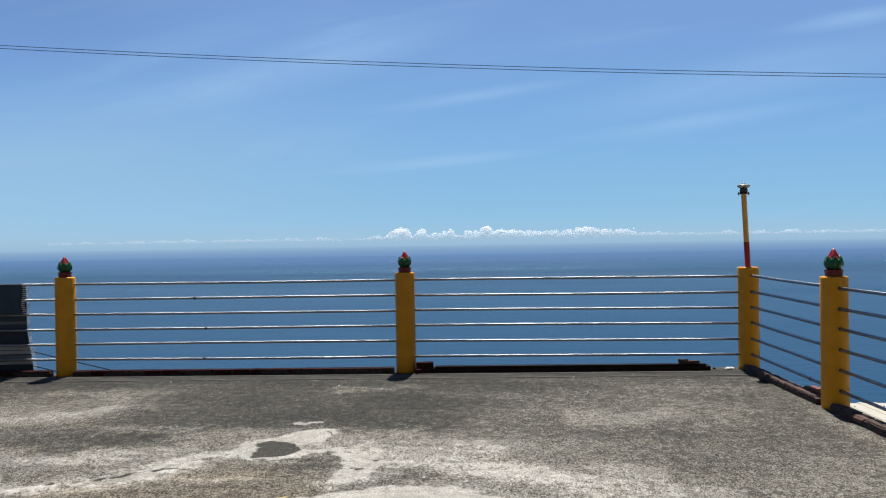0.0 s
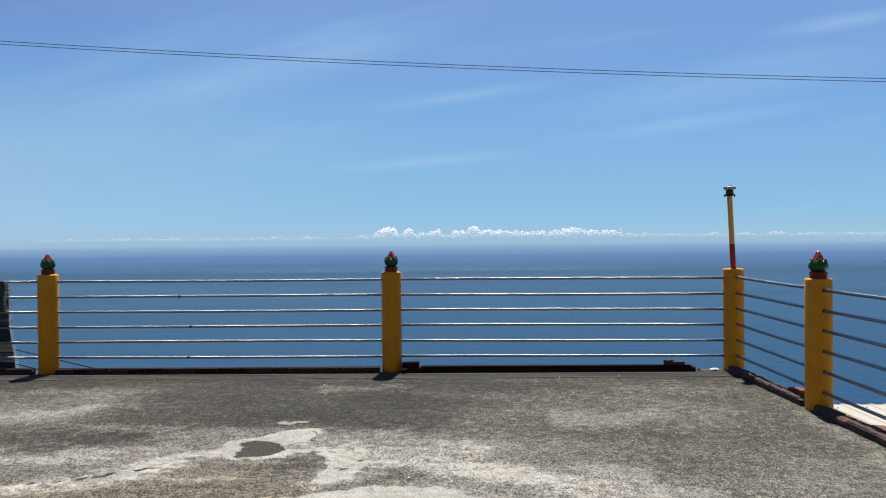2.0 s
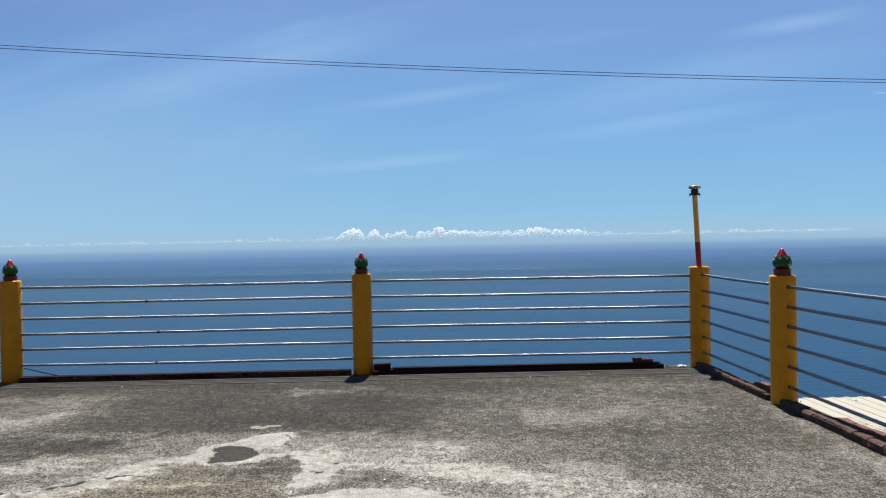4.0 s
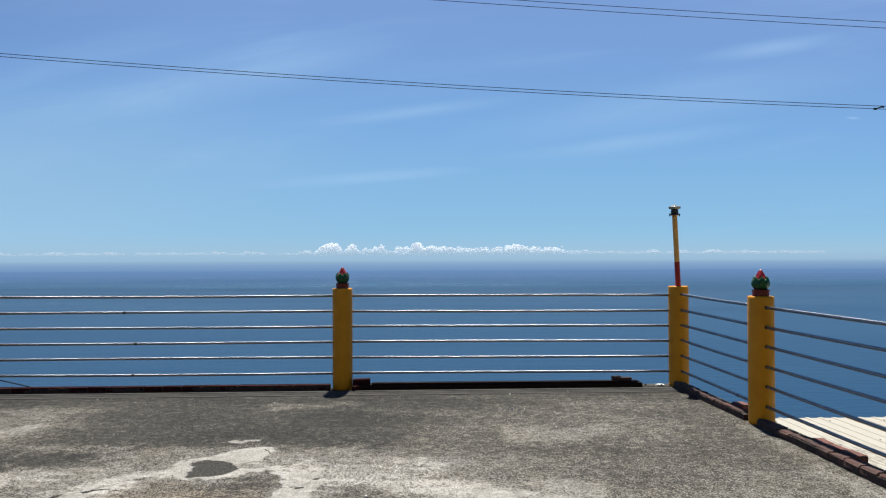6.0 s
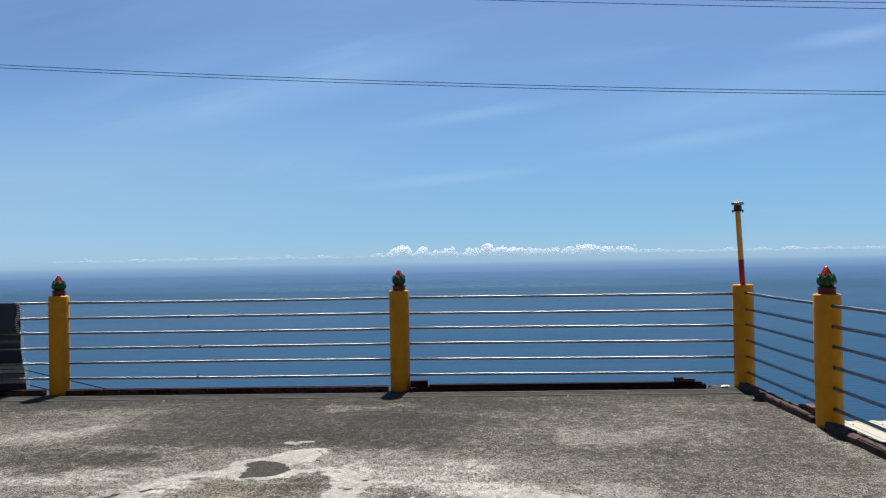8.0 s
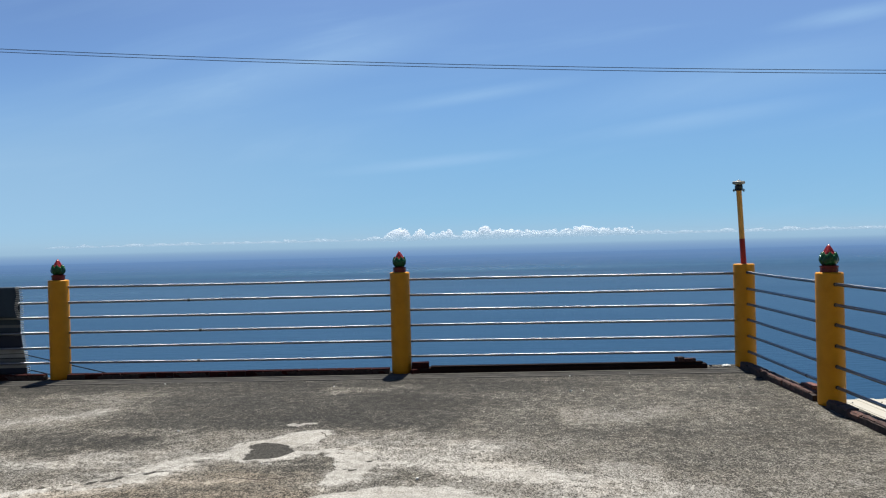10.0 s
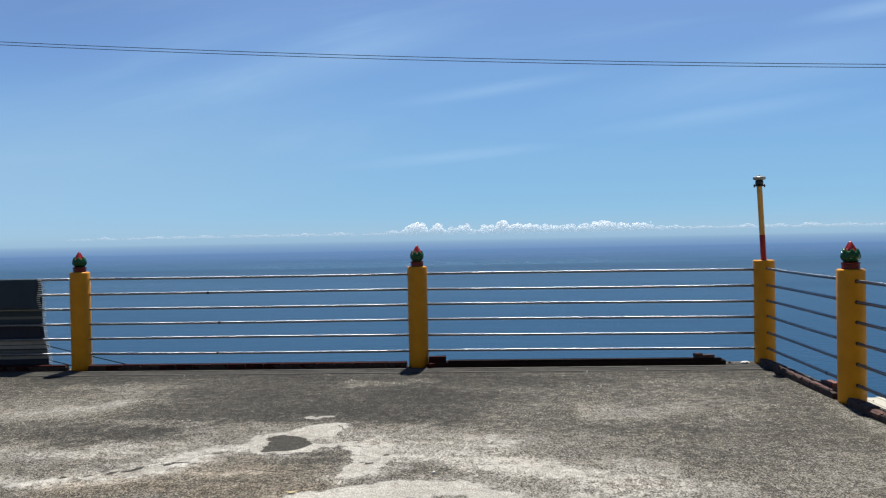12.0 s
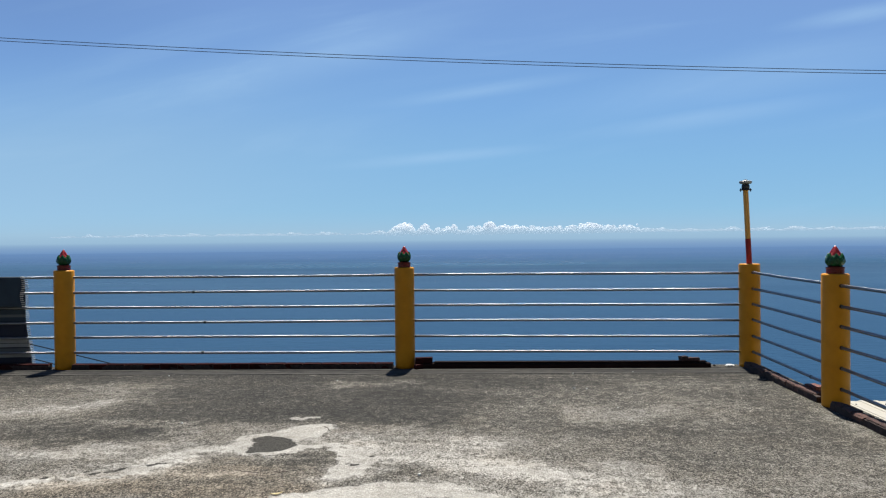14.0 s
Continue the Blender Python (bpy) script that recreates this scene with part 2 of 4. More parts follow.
def make_painted(name, color, dark, rough=0.38, scale=6.0):
    m, nt, b = material(name, rough)
    c = coords(nt)
    n1 = noise_tex(nt, c, scale, 5, 0.6)
    n2 = noise_tex(nt, c, 70.0, 3, 0.6)
    col = mix(nt, remap(nt, n1.outputs["Fac"], 0.42, 0.72, 0, 0.55), color, dark)
    col = mix(nt, remap(nt, n2.outputs["Fac"], 0.62, 0.75, 0, 0.35), col, dark)
    nt.links.new(col, b.inputs["Base Color"])
    nt.links.new(remap(nt, n1.outputs["Fac"], 0.3, 0.7, rough - 0.08, rough + 0.15), b.inputs["Roughness"])
    b.inputs["Specular IOR Level"].default_value = 0.32
    bump(nt, b, n2.outputs["Fac"], 0.18, 0.004)
    return m


def make_steel(axis):
    """Tube polished round its length, so that the glint runs along it."""
    m, nt, b = material("polished_steel_" + axis.lower(), 0.36, 1.0)
    c = coords(nt)
    n1 = noise_tex(nt, c, 9.0, 4)
    tan = nt.nodes.new("ShaderNodeTangent")
    tan.direction_type = "RADIAL"
    tan.axis = axis
    nt.links.new(tan.outputs[0], b.inputs["Tangent"])
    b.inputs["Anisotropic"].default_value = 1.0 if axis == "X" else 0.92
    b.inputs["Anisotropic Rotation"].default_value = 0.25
    # front rails (X) get a paler base colour, standing in for their stronger glare
    low, high, glare_tone = (0.34, 0.38, 1.25) if axis == "X" else (0.27, 0.34, 1.0)
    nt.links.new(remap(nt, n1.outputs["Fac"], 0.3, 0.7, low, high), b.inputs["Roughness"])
    nt.links.new(mix(nt, remap(nt, n1.outputs["Fac"], 0.45, 0.75), tuple(glare_tone * v for v in (0.222, 0.230, 0.246)), tuple(glare_tone * v for v in (0.176, 0.182, 0.194))), b.inputs["Base Color"])
    return m


def make_brick(name, light, dark):
    m, nt, b = material(name, 0.9)
    c = coords(nt)
    info = nt.nodes.new("ShaderNodeObjectInfo")
    n1 = noise_tex(nt, c, 22.0, 5, 0.7)
    n2 = noise_tex(nt, c, 90.0, 3, 0.7)
    col = mix(nt, info.outputs["Random"], light, dark)
    col = mix(nt, remap(nt, n1.outputs["Fac"], 0.50, 0.64, 0, 0.7), col, (0.17, 0.11, 0.09))
    col = mix(nt, remap(nt, n2.outputs["Fac"], 0.46, 0.58, 0, 0.9), col, (0.034, 0.027, 0.023))
    nt.links.new(col, b.inputs["Base Color"])
    bump(nt, b, maths(nt, "ADD", n1.outputs["Fac"], n2.outputs["Fac"]), 0.6, 0.008)
    return m


def make_wood():
    m, nt, b = material("dark_weathered_timber", 0.85)
    c = coords(nt)
    mp = nt.nodes.new("ShaderNodeMapping")
    mp.inputs["Scale"].default_value = (1.2, 22, 22)
    nt.links.new(c, mp.inputs["Vector"])
    n1 = noise_tex(nt, mp.outputs[0], 3.0, 6, 0.65)
    n2 = noise_tex(nt, c, 7.0, 4)
    col = mix(nt, n1.outputs["Fac"], (0.010, 0.006, 0.005), (0.034, 0.017, 0.013))
    col = mix(nt, remap(nt, n2.outputs["Fac"], 0.5, 0.75, 0, 0.5), col, (0.045, 0.032, 0.026))
    nt.links.new(col, b.inputs["Base Color"])
    bump(nt, b, n1.outputs["Fac"], 0.6, 0.006)
    return m


def make_plain(name, color, second, rough, scale=20.0, metal=0.0):
    m, nt, b = material(name, rough, metal)
    n1 = noise_tex(nt, coords(nt), scale, 5, 0.6)
    nt.links.new(mix(nt, remap(nt, n1.outputs["Fac"], 0.35, 0.68), color, second), b.inputs["Base Color"])
    bump(nt, b, n1.outputs["Fac"], 0.25, 0.005)
    return m


def make_cloth():
    m, nt, b = material("striped_woven_cloth", 0.95)
    c = coords(nt)
    sep = nt.nodes.new("ShaderNodeSeparateXYZ")
    nt.links.new(c, sep.inputs[0])
    slate, navy, grey, pale, black = (0.030, 0.050, 0.070), (0.018, 0.025, 0.046), (0.13, 0.145, 0.145), (0.33, 0.34, 0.33), (0.010, 0.012, 0.016)
    edges = (0.0, 0.118, 0.152, 0.173, 0.223, 0.236, 0.276, 0.283, 0.327, 0.515, 0.53, 0.58, 0.613)
    tones = (navy, pale, black, grey, black, pale, black, pale, navy, black, slate, grey, slate)
    stripes = [(e / 0.82, t) for e, t in zip(edges, tones)]
    z = remap(nt, sep.outputs["Z"], 0.0, 0.82)
    col = ramp(nt, z, stripes, "CONSTANT")
    mp = nt.nodes.new("ShaderNodeMapping")
    mp.inputs["Scale"].default_value = (60, 60, 420)
    nt.links.new(c, mp.inputs["Vector"])
    weave = noise_tex(nt, mp.outputs[0], 2.0, 3, 0.6)
    soil = noise_tex(nt, c, 5.0, 4)
    col = mix(nt, remap(nt, weave.outputs["Fac"], 0.35, 0.75, 0, 0.22), col, (0.09, 0.095, 0.10))
    col = mix(nt, remap(nt, soil.outputs["Fac"], 0.5, 0.8, 0, 0.3), col, (0.02, 0.022, 0.028))
    nt.links.new(col, b.inputs["Base Color"])
    bump(nt, b, weave.outputs["Fac"], 0.5, 0.003)
    return m


def make_sea():
    m, nt, b = material("open_sea_water", 0.22)
    c = coords(nt)
    mp = nt.nodes.new("ShaderNodeMapping")
    mp.inputs["Scale"].default_value = (0.35, 1.0, 1.0)
    nt.links.new(c, mp.inputs["Vector"])
    waves = noise_tex(nt, mp.outputs[0], 0.30, 5, 0.6)
    swell = noise_tex(nt, mp.outputs[0], 0.0035, 4, 0.6)
    col = mix(nt, swell.outputs["Fac"], (0.0058, 0.0352, 0.081), (0.0068, 0.0388, 0.089))
    nt.links.new(col, b.inputs["Base Color"])
    nt.links.new(remap(nt, swell.outputs["Fac"], 0.35, 0.65, 0.27, 0.33), b.inputs["Roughness"])
    b.inputs["IOR"].default_value = 1.33
    b.inputs["Specular IOR Level"].default_value = 0.13
    bump(nt, b, waves.outputs["Fac"], 1.0, 0.3)
    return m


def make_roof_sheet():
    m, nt, b = material("cream_painted_roof_sheet", 0.5)
    c = coords(nt)
    mp = nt.nodes.new("ShaderNodeMapping")
    mp.inputs["Scale"].default_value = (6.0, 0.6, 1.0)
    nt.links.new(c, mp.inputs["Vector"])
    streak = noise_tex(nt, mp.outputs[0], 2.2, 6, 0.65)
    spots = noise_tex(nt, c, 7.0, 6, 0.7)
    col = mix(nt, remap(nt, streak.outputs["Fac"], 0.5, 0.75, 0, 0.6), (0.415, 0.390, 0.322), (0.30, 0.274, 0.21))
    rust = blotches(nt, c, [(0.75, 7.0, 0.45, 0.9, 0), (1.0, 5.6, 0.8, 0.3, 75)], 0.2, 1.3)
    rust = maths(nt, "MULTIPLY", rust, remap(nt, maths(nt, "ADD", spots.outputs["Fac"], streak.outputs["Fac"]), 0.98, 1.10))
    col = mix(nt, rust, col, (0.15, 0.125, 0.085))
    nt.links.new(col, b.inputs["Base Color"])
    bump(nt, b, spots.outputs["Fac"], 0.1, 0.005)
    return m


def make_cloud():
    m, nt, b = material("glowing_white_cumulus", 1.0)
    b.inputs["Base Color"].default_value = (0.9, 0.9, 0.9, 1)
    b.inputs["Specular IOR Level"].default_value = 0.0
    # slight glow added in place of sunlight scattered through the cloud
    b.inputs["Emission Color"].default_value = (0.95, 0.97, 1.0, 1)
    b.inputs["Emission Strength"].default_value = 0.20
    n1 = noise_tex(nt, coords(nt), 0.05, 5, 0.6)
    tl = node(nt, "ShaderNodeBsdfTranslucent", Color=(0.9, 0.92, 0.95, 1))
    tr = nt.nodes.new("ShaderNodeBsdfTransparent")
    out = nt.nodes["Material Output"]
    m1 = node(nt, "ShaderNodeMixShader", Fac=0.4)
    nt.links.new(b.outputs[0], m1.inputs[1])
    nt.links.new(tl.outputs[0], m1.inputs[2])
    m2 = nt.nodes.new("ShaderNodeMixShader")
    nt.links.new(remap(nt, n1.outputs["Fac"], 0.35, 0.65, 0.2, 0.72), m2.inputs[0])
    nt.links.new(m1.outputs[0], m2.inputs[1])
    nt.links.new(tr.outputs[0], m2.inputs[2])
    nt.links.new(m2.outputs[0], out.inputs[0])
    return m


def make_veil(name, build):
    """A far sheet that glows with painted air; build gives its density and colour."""
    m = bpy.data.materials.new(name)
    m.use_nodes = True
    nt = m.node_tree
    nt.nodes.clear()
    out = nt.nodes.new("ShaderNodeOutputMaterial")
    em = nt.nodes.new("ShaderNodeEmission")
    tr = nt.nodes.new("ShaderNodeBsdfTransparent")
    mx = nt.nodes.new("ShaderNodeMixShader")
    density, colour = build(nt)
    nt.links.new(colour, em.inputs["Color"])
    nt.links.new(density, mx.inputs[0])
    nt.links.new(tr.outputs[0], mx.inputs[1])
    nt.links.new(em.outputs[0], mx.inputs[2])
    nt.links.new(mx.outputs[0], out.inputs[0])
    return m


def upright(nt):
    """Coordinates across and up a far upright sheet."""
    sep = nt.nodes.new("ShaderNodeSeparateXYZ")
    nt.links.new(coords(nt), sep.inputs[0])
    flat = nt.nodes.new("ShaderNodeCombineXYZ")
    nt.links.new(sep.outputs["X"], flat.inputs[0])
    nt.links.new(sep.outputs["Z"], flat.inputs[1])
    return sep, flat.outputs[0]


def painted_sea_haze(nt):
    # haze painted as glow, which also lightens the far sea below the horizon
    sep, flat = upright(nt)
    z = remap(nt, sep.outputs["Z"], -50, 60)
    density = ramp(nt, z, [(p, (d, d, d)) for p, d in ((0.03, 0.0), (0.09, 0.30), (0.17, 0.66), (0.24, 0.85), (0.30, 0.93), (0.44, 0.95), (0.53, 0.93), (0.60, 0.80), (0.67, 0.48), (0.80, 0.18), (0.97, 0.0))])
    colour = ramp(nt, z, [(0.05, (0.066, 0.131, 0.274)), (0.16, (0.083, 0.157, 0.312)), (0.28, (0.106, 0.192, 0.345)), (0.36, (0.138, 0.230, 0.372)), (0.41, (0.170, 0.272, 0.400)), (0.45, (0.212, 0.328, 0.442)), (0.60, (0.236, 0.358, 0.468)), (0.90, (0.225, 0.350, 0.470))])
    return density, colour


def thin_cloud(nt):
    sep, flat = upright(nt)
    lay = nt.nodes.new("ShaderNodeMapping")
    lay.vector_type = "TEXTURE"
    lay.inputs["Rotation"].default_value = (0, 0, radians(10))
    lay.inputs["Scale"].default_value = (2.4, 0.42, 1.0)
    nt.links.new(flat, lay.inputs["Vector"])
    wisps = noise_tex(nt, lay.outputs[0], 0.0016, 7, 0.56)
    wisps.inputs["Distortion"].default_value = 0.5
    patch = noise_tex(nt, flat, 0.0011, 3, 0.5)
    warp = nt.nodes.new("ShaderNodeVectorMath")
    warp.operation = "MULTIPLY_ADD"
    nt.links.new(wisps.outputs["Color"], warp.inputs[0])
    warp.inputs[1].default_value = (160, 60, 0)
    nt.links.new(flat, warp.inputs[2])
    bands = blotches(nt, warp.outputs[0], [(1250, 690, 900, 115, 10.5), (1640, 935, 340, 44, 9.5), (-600, 800, 700, 130, 14), (80, 625, 480, 34, 7.5), (-60, 352, 440, 28, 4), (1000, 500, 560, 46, 8)], 0.0, 1.3)
    wisp = blotches(nt, flat, [(1858, 580, 36, 7, -3)], 0.2, 1.2)
    left = blotches(nt, warp.outputs[0], [(-2000, 180, 1750, 520, 6)], 0.1, 1.35)
    streak = maths(nt, "MULTIPLY", bands, remap(nt, wisps.outputs["Fac"], 0.36, 0.64, 0.5, 1.0))
    streak = maths(nt, "ADD", streak, maths(nt, "MULTIPLY", remap(nt, wisps.outputs["Fac"], 0.45, 0.78, 0, 0.8, True), remap(nt, patch.outputs["Fac"], 0.35, 0.65, 0.15, 1)))
    streak = maths(nt, "MAXIMUM", streak, wisp)
    high = remap(nt, sep.outputs["Z"], 0, 1100)
    sky_tone = ramp(nt, high, [(0.0, (0.208, 0.350, 0.478)), (0.10, (0.186, 0.345, 0.486)), (0.27, (0.170, 0.334, 0.510)), (0.48, (0.152, 0.302, 0.525)), (0.72, (0.146, 0.272, 0.505)), (1.0, (0.148, 0.254, 0.486))])
    colour = mix(nt, maths(nt, "MULTIPLY", streak, 0.50), sky_tone, (0.255, 0.40, 0.575))
    colour = mix(nt, maths(nt, "MULTIPLY", left, 0.72), colour, (0.245, 0.378, 0.505))
    corner = blotches(nt, flat, [(-1900, 1150, 900, 520, 0)], 0.0, 1.3)
    density = maths(nt, "SUBTRACT", maths(nt, "ADD", 0.80, maths(nt, "MULTIPLY", streak, 0.08)), maths(nt, "MULTIPLY", corner, 0.22))
    return density, colour


CONCRETE = make_concrete()
YELLOW = make_painted("yellow_ochre_paint", (0.71, 0.292, 0.004), (0.55, 0.205, 0.004), 0.48)
POLE_YELLOW = make_painted("pole_yellow_paint", (0.80, 0.39, 0.09), (0.62, 0.28, 0.05), 0.45)
POLE_RED = make_painted("pole_red_paint", (0.36, 0.018, 0.016), (0.22, 0.012, 0.012), 0.4)
COLLAR_RED = make_painted("dark_red_gloss_paint", (0.15, 0.010, 0.009), (0.08, 0.007, 0.007), 0.3, 25)
LEAF_GREEN = make_painted("deep_green_gloss_paint", (0.012, 0.085, 0.028), (0.006, 0.040, 0.016), 0.22, 25)
BUD_PINK = make_painted("pinkish_red_gloss_paint", (0.40, 0.036, 0.044), (0.22, 0.015, 0.018), 0.25, 25)
STEEL = {axis: make_steel(axis) for axis in "XY"}
BRICK = make_brick("worn_red_brick", (0.108, 0.042, 0.033), (0.052, 0.024, 0.021))
FRESH_BRICK = make_brick("red_brick", (0.25, 0.085, 0.065), (0.18, 0.062, 0.048))
WOOD = make_wood()
MORTAR = make_plain("crumbling_mortar", (0.052, 0.033, 0.028), (0.020, 0.014, 0.012), 0.95, 30)
RENDER_WALL = make_plain("stained_cement_wall", (0.34, 0.32, 0.29), (0.22, 0.21, 0.19), 0.9, 3)
CLOTH = make_cloth()
FRINGE = make_plain("grey_yarn", (0.66, 0.66, 0.64), (0.42, 0.42, 0.42), 0.95, 120)
SEA = make_sea()
ROOF = make_roof_sheet()
CLOUD = make_cloud()
BLACK_PLASTIC = make_plain("black_plastic", (0.018, 0.018, 0.018), (0.035, 0.034, 0.032), 0.45)
GREY_METAL = make_plain("dull_grey_metal", (0.36, 0.36, 0.34), (0.22, 0.22, 0.21), 0.45, 25)
CABLE = make_plain("black_cable_sheath", (0.016, 0.017, 0.020), (0.026, 0.026, 0.028), 0.85)
CABLE.node_tree.nodes["Principled BSDF"].inputs["Specular IOR Level"].default_value = 0.1
EDGING = make_plain("trowelled_cement", (0.068, 0.065, 0.056), (0.038, 0.036, 0.031), 0.9, 9)
# maroon darker than BRICK: the shade on the far kerb's fronts is in it
MAROON = make_plain("flaking_shaded_maroon", (0.048, 0.010, 0.009), (0.020, 0.007, 0.007), 0.9, 14)
for dull in (MAROON, WOOD):
    dull.node_tree.nodes["Principled BSDF"].inputs["Specular IOR Level"].default_value = 0.12
PLASTIC_WHITE = make_plain("crumpled_white_plastic", (0.75, 0.75, 0.73), (0.55, 0.56, 0.55), 0.7, 60)
DRY_LEAF = make_plain("dry_yellow_leaf", (0.42, 0.37, 0.20), (0.30, 0.24, 0.11), 0.7, 60)
SCRUB = make_plain("hillside_scrub", (0.045, 0.075, 0.025), (0.10, 0.095, 0.05), 0.95, 0.4)
HAZE = make_veil("painted_sea_haze", painted_sea_haze)
CIRRUS = make_veil("cirrus_veil", thin_cloud)


# ---- mesh helpers ----
def part(name, bm, mat, parent=None, label="", smooth=False):
    """Links a bmesh as one mesh object, under a thing or part where one is given."""
    me = bpy.data.meshes.new(name)
    bm.normal_update()
    bm.to_mesh(me)
    bm.free()
    me.materials.append(mat)
    if smooth:
        me.shade_smooth()
    ob = new(name, me)
    if parent is not None:
        ob.parent = parent
    if label:
        ob["label"] = label
    return ob


def thing(name, at, label, category, group="", kind=""):
    ob = new(name)
    ob.empty_display_size = 0.1
    ob.location = at
    return tagged(ob, label, category, group, kind)


def box(lo, hi, bevel=0.0, seg=1):
    bm = bmesh.new()
    m = Matrix.LocRotScale(((lo[0] + hi[0]) / 2, (lo[1] + hi[1]) / 2, (lo[2] + hi[2]) / 2), None, (hi[0] - lo[0], hi[1] - lo[1], hi[2] - lo[2]))
    bmesh.ops.create_cube(bm, size=1.0, matrix=m)
    if bevel:
        bmesh.ops.bevel(bm, geom=bm.edges[:], offset=bevel, segments=seg, affect="EDGES", profile=0.6)
    return bm


def lathe(profile, n=32, lobes=0, depth=0.0):
    """A turned body from (radius, height) pairs, bottom to top; lobes ripple its outline."""
    bm = bmesh.new()
    rings = []
    for r, z in profile:
        ring = []
        for i in range(n):
            a = 2 * math.pi * i / n
            k = r * (1 - depth * (0.5 - 0.5 * math.cos(lobes * a))) if lobes else r
            ring.append(bm.verts.new((k * math.cos(a), k * math.sin(a), z)))
        rings.append(ring)
    for lo, hi in zip(rings, rings[1:]):
        for i in range(n):
            bm.faces.new((lo[i], lo[(i + 1) % n], hi[(i + 1) % n], hi[i]))
    bm.faces.new(rings[0][::-1])
    bm.faces.new(rings[-1])
    return bm


def tube(points, radius, n=10):
    """A round bar or cable through points."""
    bm = bmesh.new()
    pts = [Vector(p) for p in points]
    rings = []
    for i, p in enumerate(pts):
        way = (pts[min(i + 1, len(pts) - 1)] - pts[max(i - 1, 0)]).normalized()
        side = way.cross(Vector((0, 0, 1)))
        side = side.normalized() if side.length > 1e-4 else Vector((1, 0, 0))
        up = side.cross(way)
        rings.append([bm.verts.new(p + radius * (math.cos(2 * math.pi * k / n) * side + math.sin(2 * math.pi * k / n) * up)) for k in range(n)])
    for lo, hi in zip(rings, rings[1:]):
        for k in range(n):
            bm.faces.new((lo[k], lo[(k + 1) % n], hi[(k + 1) % n], hi[k]))
    bm.faces.new(rings[0][::-1])
    bm.faces.new(rings[-1])
    bmesh.ops.recalc_face_normals(bm, faces=bm.faces[:])
    return bm


def shell(outer, inner, nu, nv):
    """A closed thin body between two surfaces, each a function of u and v from 0 to 1."""
    bm = bmesh.new()
    grids = [[[bm.verts.new(f(u / nu, v / nv)) for u in range(nu + 1)] for v in range(nv + 1)] for f in (outer, inner)]
    a, b = grids
    for v in range(nv):
        for u in range(nu):
            bm.faces.new((a[v][u], a[v][u + 1], a[v + 1][u + 1], a[v + 1][u]))
            bm.faces.new((b[v][u], b[v + 1][u], b[v + 1][u + 1], b[v][u + 1]))
    for v in range(nv):
        bm.faces.new((a[v][0], a[v + 1][0], b[v + 1][0], b[v][0]))
        bm.faces.new((a[v][nu], b[v][nu], b[v + 1][nu], a[v + 1][nu]))
    for u in range(nu):
        bm.faces.new((a[0][u], b[0][u], b[0][u + 1], a[0][u + 1]))
        bm.faces.new((a[nv][u], a[nv][u + 1], b[nv][u + 1], b[nv][u]))
    bmesh.ops.recalc_face_normals(bm, faces=bm.faces[:])
    return bm


def jitter(bm, amount, seed):
    rnd = random.Random(seed)
    for v in bm.verts:
        v.co += Vector((rnd.uniform(-1, 1), rnd.uniform(-1, 1), rnd.uniform(-1, 1))) * amount
    return bm


# ---- large structure: terrace, hillside, sea, sky ----
FENCE_Y = 9.0
FENCE_X = 3.32



def reach(strokes, x, y):
    """Signed distance in metres to the edge of tapering strokes, positive inside, for arrays of places."""
    best = np.full(x.shape, -9.0)
    for line in strokes:
        for (ax, ay, ar), (bx, by, br) in zip(line, line[1:]):
            dx, dy = bx - ax, by - ay
            t = np.clip(((x - ax) * dx + (y - ay) * dy) / (dx * dx + dy * dy), 0, 1)
            best = np.maximum(best, ar + (br - ar) * t - np.hypot(x - ax - t * dx, y - ay - t * dy))
    return best


def soft(d, inner, outer):
    """1 well inside a mark, 0 well outside, from its signed distance."""
    k = np.clip((d + outer) / (inner + outer), 0, 1)
    return k * k * (3 - 2 * k)


